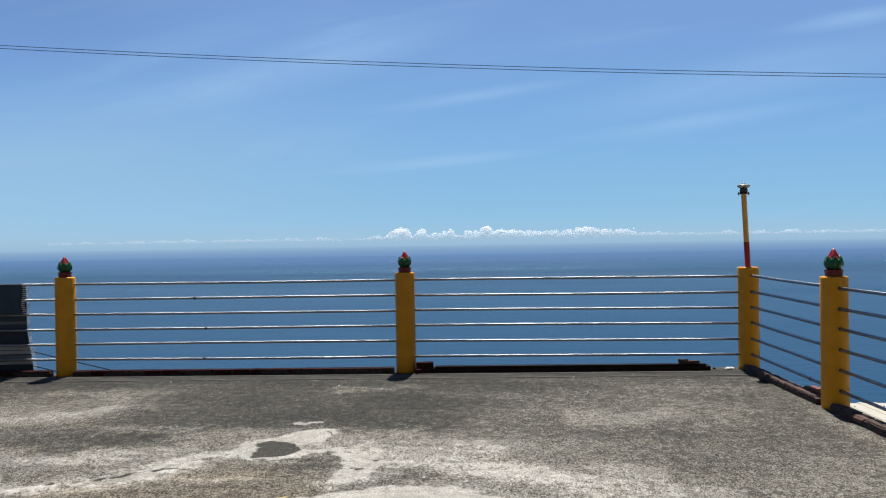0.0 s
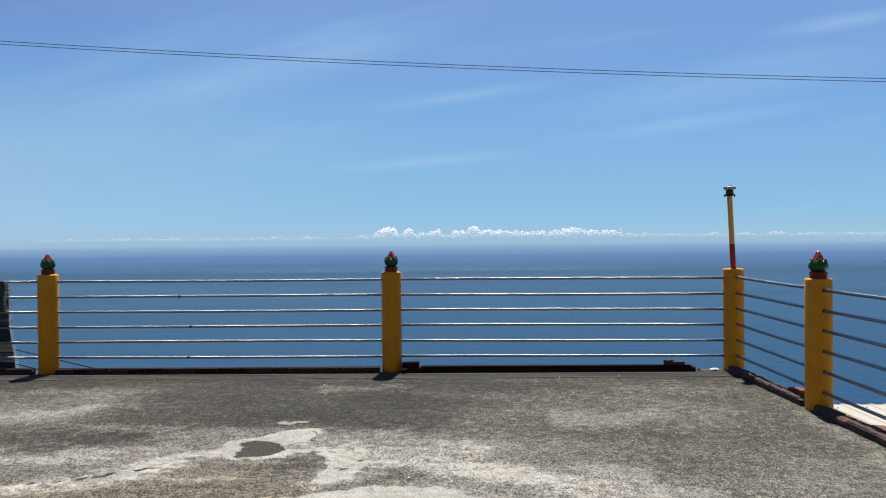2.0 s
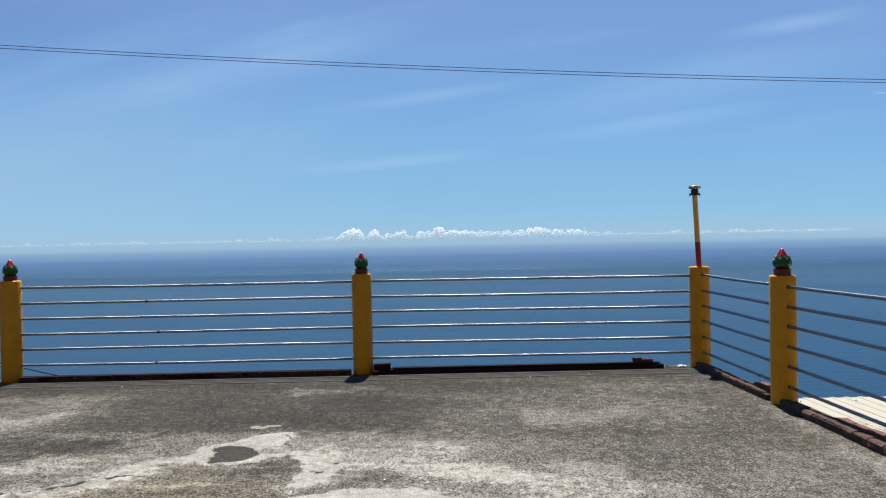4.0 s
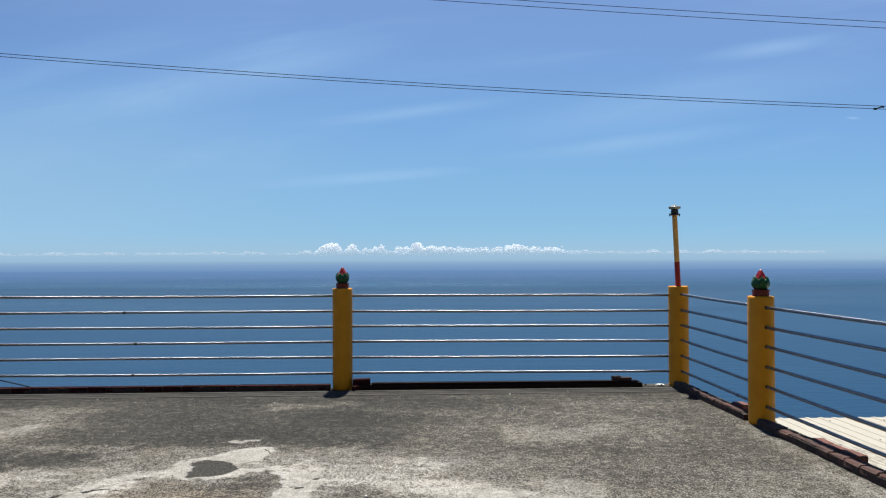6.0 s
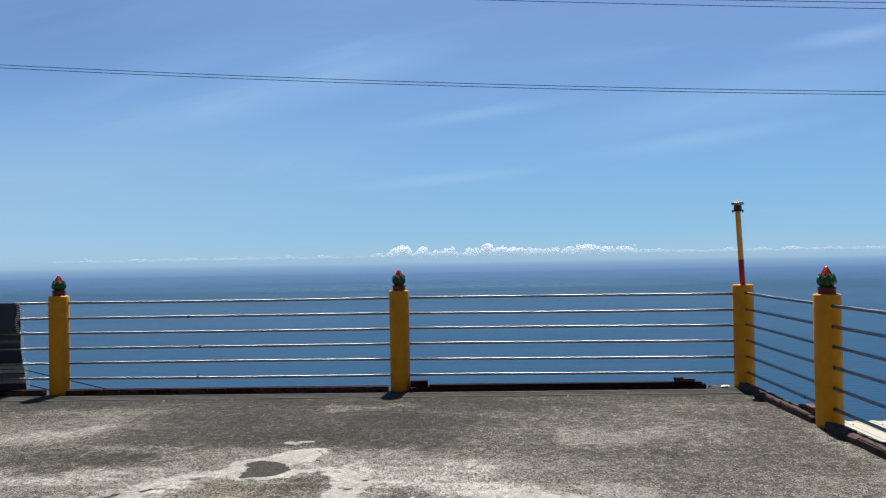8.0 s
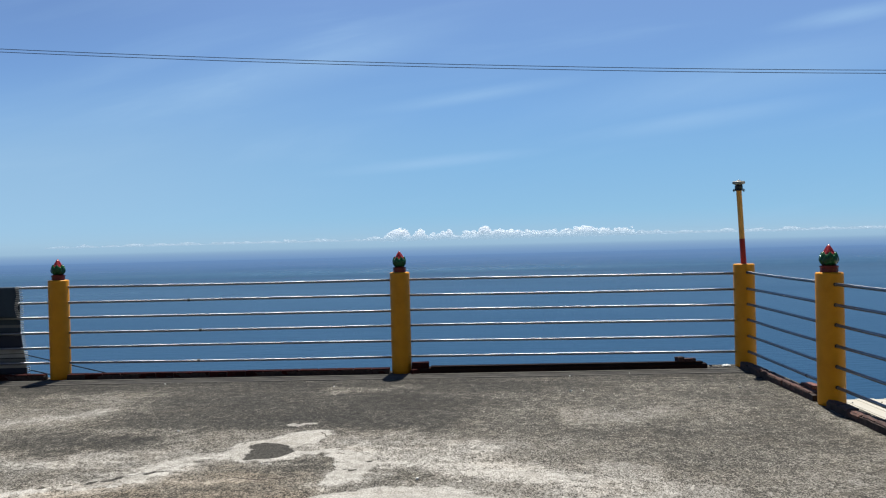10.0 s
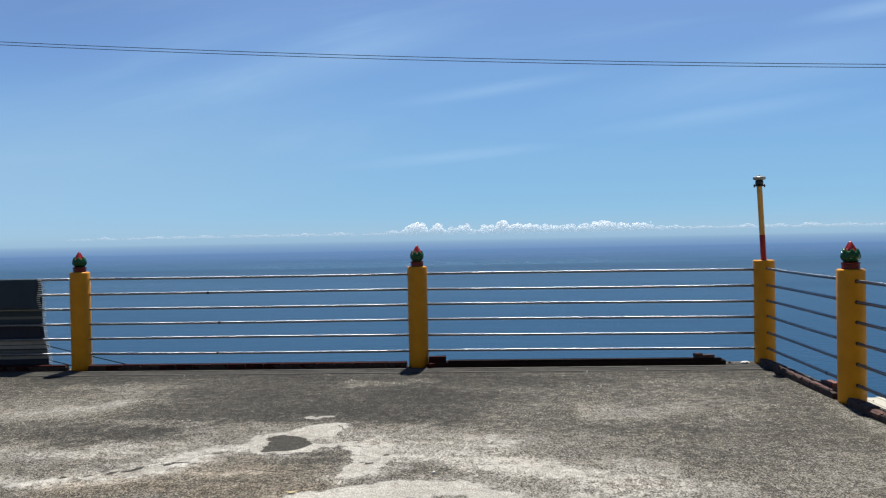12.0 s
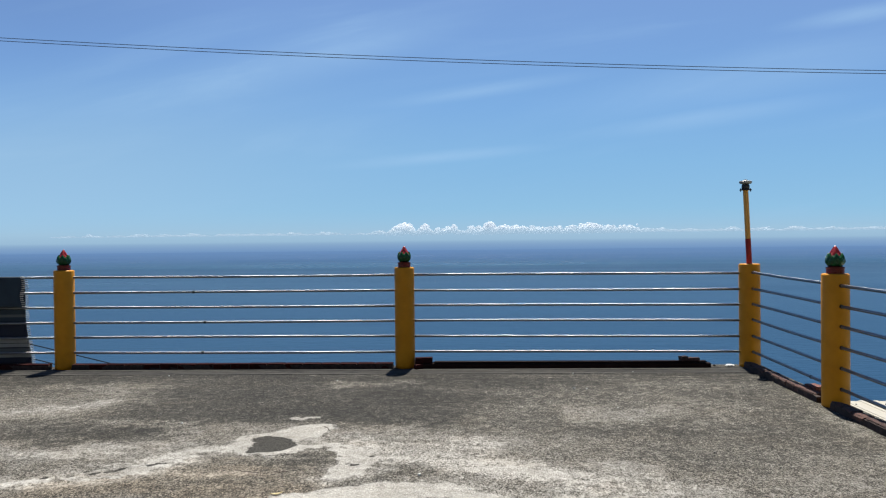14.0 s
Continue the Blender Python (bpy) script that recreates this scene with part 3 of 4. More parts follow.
def terrace_floor():
    xs = np.array([-12.0, -10.0, -8.0, -7.0, -6.0] + [-5.6 + 0.022 * i for i in range(412)] + [3.46])
    ys = np.array([-6.0, -3.0, 0.0, 2.0, 3.0] + [3.6 + 0.020 * i for i in range(276)] + [9.12])
    gx, gy = np.meshgrid(xs, ys)
    spots = [Vector((x, y, 0)) for x, y in zip(gx.ravel(), gy.ravel())]

    def layer(scale, octaves, shift):
        off = Vector((shift, shift * 0.7, shift * 0.3))
        return np.array([noise.fractal(p * scale + off, 0.9, 2.0, octaves) for p in spots]).reshape(gx.shape)
    wx, wy = layer(2.6, 5, 0.0), layer(2.6, 5, 7.3)
    fx, fy = layer(9.0, 3, 2.0), layer(9.0, 3, 11.0)
    wide = layer(0.8, 5, 5.1)
    # soft marks wander more than the crisp ones
    sx, sy = gx + 0.14 * wx + 0.03 * fx, gy + 0.20 * wy + 0.04 * fy
    cx, cy = gx + 0.035 * wx + 0.018 * fx, gy + 0.055 * wy + 0.025 * fy
    hx, hy = gx + 0.010 * wx + 0.008 * fx, gy + 0.014 * wy + 0.010 * fy
    skim, hole, rust = reach(SKIM, cx, cy), reach(HOLE, hx, hy), reach(RUST, sx, sy)
    stain = 0.376 + 0.15 * wide + 0.05 * wx
    stain += 0.285 * soft(reach(PALE, sx, sy), 0.10, 0.14) - 0.18 * soft(reach(DARK, sx, sy), 0.10, 0.32) + 0.20 * soft(reach(WORN, sx, sy), 0.1, 0.4)
    stain += 0.14 * soft(skim, 0.0, 0.26)
    z = -0.004 + 0.0016 * wide + 0.0005 * fx + 0.0030 * soft(skim, 0.01, 0.02) - 0.0040 * soft(hole, 0.01, 0.01)
    nx, ny = len(xs), len(ys)
    idx = np.arange(nx * ny).reshape(ny, nx)
    quads = np.stack([idx[:-1, :-1], idx[:-1, 1:], idx[1:, 1:], idx[1:, :-1]], axis=-1).reshape(-1, 4)
    me = bpy.data.meshes.new("floor")
    me.from_pydata(np.stack([gx, gy, z], axis=-1).reshape(-1, 3).tolist(), [], quads.tolist())
    for key, values in (("stain", stain), ("skim", skim), ("hole", hole), ("rust", rust)):
        me.attributes.new(key, "FLOAT", "POINT").data.foreach_set("value", values.ravel().astype(np.float32))
    me.materials.append(CONCRETE)
    me.shade_smooth()
    return tagged(new("floor", me), "weathered grey concrete terrace floor with pale cement patches", "floor", kind="structure")


terrace_floor()
tagged(part("floor_slab", box((-12.0, -6.0, -0.30), (3.46, 9.125, -0.012)), RENDER_WALL), "rough concrete slab edge under the terrace", "slab", kind="structure")


def floor_edging():
    """Three trowelled cement bands along the far edge, with open joints between them."""
    root = thing("floor_edging", (0, 0, 0), "narrow trowelled cement bands along the terrace edge", "edging", kind="structure")
    rnd = random.Random(21)
    for k, (y0, y1) in enumerate(((8.560, 8.654), (8.661, 8.756), (8.764, 8.862))):
        bm = bmesh.new()
        rows = []
        for i in range(141):
            x = -8.2 + 11.42 * i / 140
            a, b = y0 + rnd.uniform(-0.004, 0.004), y1 + rnd.uniform(-0.004, 0.004)
            h = -0.0010 + 0.001 * k + 0.001 * noise.noise(Vector((x * 3, k * 5.0, 0)))
            rows.append([bm.verts.new(p) for p in ((x, a, -0.008), (x, a, h - 0.002), (x, a + 0.006, h), (x, b - 0.006, h), (x, b, h - 0.002), (x, b, -0.008))])
        for p, q in zip(rows, rows[1:]):
            for i in range(5):
                bm.faces.new((p[i], q[i], q[i + 1], p[i + 1]))
        bmesh.ops.recalc_face_normals(bm, faces=bm.faces[:])
        part("band", bm, EDGING, root)


floor_edging()
tagged(part("wall_retaining", box((-11.9, -5.9, -4.5), (3.36, 9.02, -0.302)), RENDER_WALL), "stained cement retaining wall under the terrace", "wall", kind="structure")

# unseen wall, added to cut sky light on the posts and darken rail reflections
tagged(part("wall_added_south", box((-12.0, -3.4, 0.0), (3.4, -3.1, 5.0)), RENDER_WALL), "unseen plain cement wall added behind the terrace to block sky light", "wall", kind="structure")

hill_bm = bmesh.new()
HX, HY = 44, 44
hv = []
for j in range(HY + 1):
    row = []
    for i in range(HX + 1):
        x = -160 + 320 * i / HX
        y = -140 + 220 * j / HY
        drop = max(0.0, y - 3.0) * 0.85
        rise = max(0.0, -8.0 - y) * 0.35
        z = -3.6 - drop + rise + 1.2 * noise.noise(Vector((x * 0.06, y * 0.06, 0)))
        row.append(hill_bm.verts.new((x, y, z)))
    hv.append(row)
for j in range(HY):
    for i in range(HX):
        hill_bm.faces.new((hv[j][i], hv[j][i + 1], hv[j + 1][i + 1], hv[j + 1][i]))
tagged(part("ground", hill_bm, SCRUB, smooth=True), "steep green hillside falling to the sea below", "ground", kind="structure")

sea_bm = bmesh.new()
SEA_Z = -48.0
sea_bm.faces.new([sea_bm.verts.new((4800 * math.cos(2 * math.pi * i / 180), 4800 * math.sin(2 * math.pi * i / 180), SEA_Z)) for i in range(180)])
tagged(part("water", sea_bm, SEA), "deep blue open sea reaching the hazy horizon", "sea", kind="structure")


def backdrop(name, y, half, z0, z1, mat, label):
    """A far sheet that leans back along the sun's rays, so that it throws no shade."""
    lean = SUN_DIR.y / SUN_DIR.z * (z1 - z0)
    bm = bmesh.new()
    bm.faces.new([bm.verts.new(p) for p in ((-half, y, z0), (half, y, z0), (half, y + lean, z1), (-half, y + lean, z1))])
    return tagged(part(name, bm, mat), label, "sky", kind="structure")


backdrop("backdrop_haze", 1480, 2600, -47.5, 60, HAZE, "glowing sheet with pale bluish haze painted along the sea horizon")
backdrop("backdrop_cirrus", 3000, 4200, -40, 2300, CIRRUS, "faint streaks of thin white high cloud")


def cloud_bank():
    """Low cumulus on the horizon: puffs piled on a flat base, each entry is middle, half width and top."""
    rnd = random.Random(4)
    banks = [(-320, 75, 73), (-224, 50, 66), (-110, 90, 62), (64, 62, 79), (180, 120, 60), (400, 70, 57), (488, 62, 67), (560, 60, 58), (655, 40, 57), (800, 60, 52), (905, 50, 46), (1080, 40, 52), (1215, 62, 47)]
    banks += [(300, 70, 50), (618, 40, 50), (725, 55, 50), (1360, 85, 52), (1490, 50, 46), (1745, 95, 40), (-805, 20, 45), (-770, 14, 44), (-665, 38, 46), (-980, 24, 38), (-860, 18, 40), (-1115, 24, 38), (-1245, 36, 45), (-1370, 22, 43), (-1480, 60, 45), (-1690, 50, 42), (-1810, 50, 36)]
    banks += [(130, 85, 56), (-20, 80, 56), (-420, 70, 50), (330, 80, 52)]
    # a thin broken line of far cloud joins the heaps
    banks += [(-1560 + 95 * k + rnd.uniform(-30, 30), rnd.uniform(35, 80), rnd.uniform(33, 40)) for k in range(12)]
    banks += [(700 + 100 * k + rnd.uniform(-30, 30), rnd.uniform(40, 80), rnd.uniform(38, 46)) for k in range(12)]
    ball = bmesh.new()
    bmesh.ops.create_icosphere(ball, subdivisions=2, radius=1.0)
    ball.verts.index_update()
    shape = [v.co.copy() for v in ball.verts]
    tris = [[v.index for v in f.verts] for f in ball.faces]
    ball.free()
    verts, faces = [], []
    for mid, half, top in banks:
        heap = -400 < mid < 700
        top = top + 1 if heap else 26 + (top - 26) * 0.62
        thick = top - 26
        lumps = [(rnd.uniform(-0.85, 0.85), rnd.uniform(0.12, 0.3), rnd.uniform(0.35, 1.0)) for k in range(4)] + [(rnd.uniform(-0.15, 0.15), 0.42, 1.0)]
        for k in range(int(26 + half * 1.7)):
            u = rnd.uniform(-1, 1)
            rise = max([h * max(0.0, 1 - ((u - m) / w) ** 2) for m, w, h in lumps] + [0.28 * (1 - abs(u))])
            peak = 26 + thick * min(1.0, rise + 0.25 * (1 - abs(u) ** 1.6)) * rnd.uniform(0.5, 1.0)
            r = rnd.uniform(0.06, 0.19) * thick * (1.1 - 0.5 * abs(u)) + (1.6 if heap else 0.7)
            z = rnd.uniform(23, max(25, peak - r * 0.5))
            at = Vector((mid + u * half, 3500 + rnd.uniform(-30, 30), z))
            wide = rnd.uniform(1.1, 2.0) if heap else rnd.uniform(2.2, 5.0)
            first_vert = len(verts)
            for c in shape:
                k3 = 1 + 0.30 * noise.noise(c * 2.2 + at) + 0.14 * noise.noise(c * 5.0 + at)
                verts.append((at + Vector((c.x * r * wide, c.y * r, c.z * r)) * k3) * 0.80 + Vector((0, 0, 0.3)))
            faces += [[first_vert + i for i in t] for t in tris]
    me = bpy.data.meshes.new("cloud_bank")
    me.from_pydata(verts, [], faces)
    me.materials.append(CLOUD)
    me.shade_smooth()
    return tagged(new("cloud_bank", me), "low line of white cumulus clouds over the horizon", "clouds", kind="stuff")


cloud_bank()


# ---- fence posts with lotus finials ----
def petal(a0, span, z0, height, radius, lean, tip_out):
    """One leaf-shaped petal that wraps the bud; returns a thin closed body."""
    def at(u, v, shrink):
        wide = span * math.sin(math.pi * min(1.0, 0.22 + 0.78 * v) ** 1.15) ** 0.8
        ang = a0 + (u - 0.5) * wide
        r = radius(v) + lean * v + tip_out * v ** 5 - shrink - 0.010 * abs(2 * u - 1) ** 2
        return (r * math.cos(ang), r * math.sin(ang), z0 + height * v)
    return shell(lambda u, v: at(u, v, 0), lambda u, v: at(u, v, 0.007), 6, 8)


def lotus_post(at, height=1.12, radius=0.111):
    post = thing("fence_post", at, "round yellow concrete post with a painted green and red lotus finial", "fence post", "posts of the terrace fence")
    prof = [(radius * 0.98, -0.01), (radius, 0.03), (radius * 1.005, 0.5), (radius, height - 0.015), (radius - 0.004, height - 0.004), (radius - 0.012, height)]
    part("shaft", lathe(prof, 40), YELLOW, post, smooth=True)
    collar = part("finial_base", lathe([(0.066, 0), (0.071, 0.004), (0.071, 0.040), (0.075, 0.043), (0.075, 0.055), (0.060, 0.060), (0.045, 0.066)], 32), COLLAR_RED, post, "dark red collar")
    collar.location.z = height
    cup = part("finial_cup", lathe([(0.046, 0.060), (0.062, 0.075), (0.072, 0.098), (0.070, 0.125), (0.055, 0.150), (0.03, 0.165)], 28), LEAF_GREEN, post, "deep green bulb", smooth=True)
    cup.location.z = height

    def body(v):
        return 0.044 + 0.035 * math.sin(math.pi * min(1, 0.08 + v * 0.80))
    for ring, (count, z0, h, grow, out) in enumerate(((6, 0.060, 0.088, 0.002, 0.011), (6, 0.070, 0.104, -0.004, 0.007))):
        for k in range(count):
            a = 2 * math.pi * (k + 0.5 * ring) / count + 0.26
            p = part("leaf_petal", petal(a, 1.10, z0, h, body, grow, out), LEAF_GREEN, post, smooth=True)
            p.location.z = height
    for ring, (z0, h, size, out) in enumerate(((0.132, 0.072, 0.060, 0.009), (0.140, 0.090, 0.054, 0.003))):
        for k in range(5):
            a = 2 * math.pi * (k + 0.5 * ring) / 5 + 0.5

            def bud(v):
                return size * (1 - 0.86 * v ** 1.6) + 0.001
            p = part("bud_petal", petal(a, 1.12, z0, h, bud, 0.0, out), BUD_PINK, post, "pinkish red petal", smooth=True)
            p.location.z = height
    core = part("bud", lathe([(0.036, 0.13), (0.042, 0.155), (0.034, 0.188), (0.018, 0.216), (0.003, 0.237)], 24, 6, 0.12), BUD_PINK, post, "pinkish red bud tip", smooth=True)
    core.location.z = height
    return post


POST_X = (-8.25, -4.39, -0.493)
first = lotus_post((POST_X[1], FENCE_Y, 0))
for px, turn in ((POST_X[2], 20), (POST_X[0], 41)):
    copy_thing(first, pose(px, FENCE_Y, 0, 0, 0, turn))
copy_thing(first, pose(FENCE_X, 6.85, 0, 0, 0, 33) @ Matrix.Diagonal((1, 1, 0.990, 1)))
copy_thing(first, pose(FENCE_X, 2.95, 0, 0, 0, 9))


def corner_post():
    post = thing("corner_post", (FENCE_X, FENCE_Y, 0), "round yellow corner post carrying a leaning lamp pole", "fence post", "posts of the terrace fence")
    r, h = 0.113, 1.125
    part("shaft", lathe([(r * 0.98, -0.01), (r, 0.03), (r, h - 0.015), (r - 0.004, h - 0.004), (r - 0.012, h)], 40), YELLOW, post, smooth=True)
    lean = Vector((-0.040, 0.0, 0.905))
    foot = Vector((0.0, 0, h - 0.004))

    def along(a, b, radius, name, mat, label):
        return part(name, tube([foot + lean * a, foot + lean * b], radius, 20), mat, post, label, smooth=False)
    along(0.0, 0.31, 0.030, "pole_lower", POLE_RED, "red painted lower pole")
    along(0.31, 0.905, 0.0285, "pole_upper", POLE_YELLOW, "yellow painted upper pole")
    top = foot + lean * 0.895
    flange = part("flange", lathe([(0.03, 0), (0.062, 0.002), (0.066, 0.006), (0.062, 0.012), (0.04, 0.014)], 24), BLACK_PLASTIC, post, "thin dark flange")
    flange.location = top
    housing = part("lamp_housing", lathe([(0.038, 0.010), (0.042, 0.014), (0.042, 0.055), (0.036, 0.066), (0.026, 0.070)], 24), BLACK_PLASTIC, post, "black socket", smooth=True)
    housing.location = top
    for s in (-1, 1):
        b = part("bolt", tube([(0.054 * s, 0, -0.012), (0.054 * s, 0, 0.024)], 0.006, 8), BLACK_PLASTIC, flange)
    cap = part("lamp_cap", lathe([(0.036, 0.068), (0.062, 0.076), (0.068, 0.088), (0.067, 0.100), (0.058, 0.106), (0.022, 0.108), (0.020, 0.118), (0.012, 0.121)], 28), GREY_METAL, post, "dull grey disc cap")
    cap.location = top
    return post


corner_post()


# ---- stainless rails ----
RAIL_Z = (0.173, 0.346, 0.519, 0.690, 0.861, 1.034)


def railing(name, a, b, joints, seed, lower=(0.0, 0.0)):
    """Six bars between two posts, each with its own slight sag."""
    rnd = random.Random(seed)
    a, b = Vector(a), Vector(b)
    span = thing(name, (a + b) / 2, "six polished stainless steel rails between yellow posts", "railing", "rails of the terrace fence")
    mid = (a + b) / 2
    for k, z in enumerate(RAIL_Z):
        sag = rnd.uniform(-0.004, 0.006)
        ends = (rnd.uniform(-0.004, 0.004) - lower[0], rnd.uniform(-0.004, 0.004) - lower[1])
        pts = []
        for i in range(9):
            t = i / 8
            p = a.lerp(b, t) - mid
            pts.append((p.x, p.y, ends[0] * (1 - t) + ends[1] * t - sag * 4 * t * (1 - t)))
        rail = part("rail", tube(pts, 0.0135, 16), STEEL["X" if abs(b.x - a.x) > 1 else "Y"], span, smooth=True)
        rail.location.z = z
        if abs(b.x - a.x) < 1:
            for e, f in ((0, 1), (-1, -2)):
                p = Vector(pts[e])
                part("end_sleeve", tube([p, p.lerp(Vector(pts[f]), 0.035)], 0.0165, 12), BLACK_PLASTIC, rail, "dark end collar")
        for jk, jt in joints:
            if jk == k:
                p, q = Vector(pts[0]).lerp(Vector(pts[-1]), jt - 0.004), Vector(pts[0]).lerp(Vector(pts[-1]), jt + 0.004)
                part("joint", tube([p, q], 0.0165, 12), BLACK_PLASTIC, rail, "dark joint sleeve")
    return span


railing("railing", (POST_X[0] + 0.11, FENCE_Y, 0), (POST_X[1] - 0.11, FENCE_Y, 0), (), 1)
railing("railing", (POST_X[1] + 0.11, FENCE_Y, 0), (POST_X[2] - 0.11, FENCE_Y, 0), ((4, 0.378), (2, 0.412), (0, 0.404)), 2)
railing("railing", (POST_X[2] + 0.11, FENCE_Y, 0), (FENCE_X - 0.11, FENCE_Y, 0), (), 3, (0.0, 0.015))
railing("railing", (FENCE_X, FENCE_Y - 0.11, 0), (FENCE_X, 6.96, 0), ((0, 0.80),), 4, (0.003, 0.018))
railing("railing", (FENCE_X, 6.74, 0), (FENCE_X, 3.06, 0), (), 5, (0.018, 0.020))
railing("railing", (FENCE_X, 2.84, 0), (FENCE_X, -1.0, 0), (), 6)


# ---- cloth over the rails ----
def hung_cloth():
    top_z, back_z, front_z = 1.052, 0.045, 0.705
    root = thing("striped_blanket", (0, 0, 0), "dark slate-blue striped woven blanket with fringe hung over the rail", "blanket")

    def edge(s, back):
        # the free edge drifts outward and waves as it hangs
        return -4.885 + (0.055 if back else 0.018) * s + 0.014 * math.sin(7 * s + (1 if back else 0))

    front, over = top_z - front_z, 0.10
    total = front + over + (top_z - back_z)

    def sheet(u, v, lift):
        d = v * total
        if d < front:
            s = (front - d) / front
            x1, y, z = edge(s, False), FENCE_Y - 0.024 - 0.016 * s, front_z + d
            wave = 0.010 * s
        elif d < front + over:
            a = math.pi * (d - front) / over
            x1, y, z = -4.885, FENCE_Y - 0.024 * math.cos(a), top_z + 0.012 * math.sin(a) - 0.012
            wave = 0
        else:
            s = (d - front - over) / (top_z - back_z)
            x1, y, z = edge(s, True), FENCE_Y + 0.024 + 0.03 * s, top_z - s * (top_z - back_z)
            wave = 0.022 * s
        x = -7.4 + (x1 + 7.4) * u
        y += wave * math.sin(9.0 * x + 2.0 * v) + lift * (1 if d > front + over / 2 else -1)
        return (x, y, z)
    cloth = part("fabric", shell(lambda u, v: sheet(u, v, 0.004), lambda u, v: sheet(u, v, 0.0), 60, 60), CLOTH, root, smooth=True)
    bm = bmesh.new()
    rnd = random.Random(8)
    for k in range(64):
        v = (k + 0.5) / 64
        x, y, z = sheet(1.0, v, 0.002)
        length = rnd.uniform(0.036, 0.044)
        drop = rnd.uniform(0.002, 0.006)
        p, q = Vector((x - 0.004, y, z)), Vector((x + length, y + rnd.uniform(-0.003, 0.003), z - drop))
        ring = [[bm.verts.new(e + Vector((0, 0.0040 * math.cos(a), 0.0062 * math.sin(a)))) for a in (0.5, 2.6, 4.7)] for e in (p, q)]
        for i in range(3):
            bm.faces.new((ring[0][i], ring[0][(i + 1) % 3], ring[1][(i + 1) % 3], ring[1][i]))
        bm.faces.new(ring[1])
    part("fringe", bm, FRINGE, root, "short grey yarn fringe")


hung_cloth()


# ---- timber beam and debris along the far edge ----
beam_bm = bmesh.new()
rings = []
for i in range(25):
    t = i / 24
    x = -0.375 + (2.86 + 0.375) * t
    w = 0.004 * math.sin(11 * t) + 0.003 * math.sin(37 * t)
    rings.append([beam_bm.verts.new(p) for p in ((x, 8.872 + w, 0.0), (x, 8.868 + w, 0.040), (x, 8.878 + w, 0.050 + w * 0.6), (x, 8.975 + w, 0.056 + w), (x, 8.985 + w, 0.045), (x, 8.985 + w, 0.0))])
for a, b in zip(rings, rings[1:]):
    for k in range(6):
        beam_bm.faces.new((a[k], a[(k + 1) % 6], b[(k + 1) % 6], b[k]))
beam_bm.faces.new(rings[0])
beam_bm.faces.new(rings[-1][::-1])
bmesh.ops.recalc_face_normals(beam_bm, faces=beam_bm.faces[:])
tagged(part("timber_beam", beam_bm, WOOD), "long dark weathered timber lying along the terrace edge", "timber")
board_bm = jitter(box((-0.16, 8.880, 0.057), (2.82, 8.97, 0.071), 0.003), 0.0015, 3)
tagged(part("timber_batten", board_bm, WOOD), "thin brown batten lying on the dark timber", "timber")


def loose_brick(at, size, turn, seed, label, mat=BRICK):
    bm = box((-size[0] / 2, -size[1] / 2, 0), (size[0] / 2, size[1] / 2, size[2]), 0.008, 2)
    ob = tagged(part("loose_brick", jitter(bm, 0.004, seed), mat), label, "brick", "loose bricks on the kerb")
    ob.matrix_world = pose(*at, 0, 0, turn)
    return ob


loose_brick((-0.278, 8.935, 0.054), (0.19, 0.095, 0.062), 2, 11, "dark red brick lying on the timber beside the post", MAROON)
loose_brick((-0.335, 8.860, 0.0), (0.09, 0.05, 0.05), 30, 12, "broken dark brick piece at the foot of the post", MAROON)
loose_brick((2.575, 8.925, 0.070), (0.075, 0.08, 0.052), 14, 13, "broken brown brick half on the timber")
loose_brick((2.685, 8.930, 0.070), (0.13, 0.08, 0.034), -6, 14, "thin broken brick piece on the timber")

scrap_bm = bmesh.new()
bmesh.ops.create_icosphere(scrap_bm, subdivisions=3, radius=1.0)
for v in scrap_bm.verts:
    k = 1 + 0.5 * noise.noise(v.co * 2.3)
    v.co = Vector((v.co.x * 0.065 * k, v.co.y * 0.045 * k, max(0.0, v.co.z * 0.022 * k + 0.008)))
scrap = tagged(part("plastic_scrap", scrap_bm, PLASTIC_WHITE), "crumpled scrap of white plastic on the concrete edge", "litter")
scrap.matrix_world = pose(3.10, 8.99, 0.0) @ Matrix.Scale(0.66, 4)
chip = tagged(part("stone_chip", jitter(box((-0.014, -0.01, 0), (0.014, 0.01, 0.014), 0.003), 0.003, 5), MORTAR), "small pale chip of mortar on the floor", "chip")
chip.location = (2.93, 8.99, 0)



def crack(points, label):
    """A hairline crack with uneven width, filled with dark grime."""
    rng = random.Random(len(points))
    bm = bmesh.new()
    pts = [Vector((*p, 0.0022)) for p in points]
    fine = []
    for a, b in zip(pts, pts[1:]):
        for i in range(6):
            fine.append(a.lerp(b, i / 6) + Vector((rng.uniform(-0.006, 0.006), rng.uniform(-0.012, 0.012), 0)))
    fine.append(pts[-1])
    rows = []
    for i, p in enumerate(fine):
        way = (fine[min(i + 1, len(fine) - 1)] - fine[max(i - 1, 0)]).normalized()
        side = Vector((-way.y, way.x, 0)) * rng.uniform(0.0012, 0.0045)
        rows.append((bm.verts.new(p + side), bm.verts.new(p - side + Vector((0, 0, -0.002)))))
    for a, b in zip(rows, rows[1:]):
        bm.faces.new((a[0], a[1], b[1], b[0]))
    ob = part("floor_crack", bm, MORTAR)
    return tagged(ob, label, "crack", kind="structure")


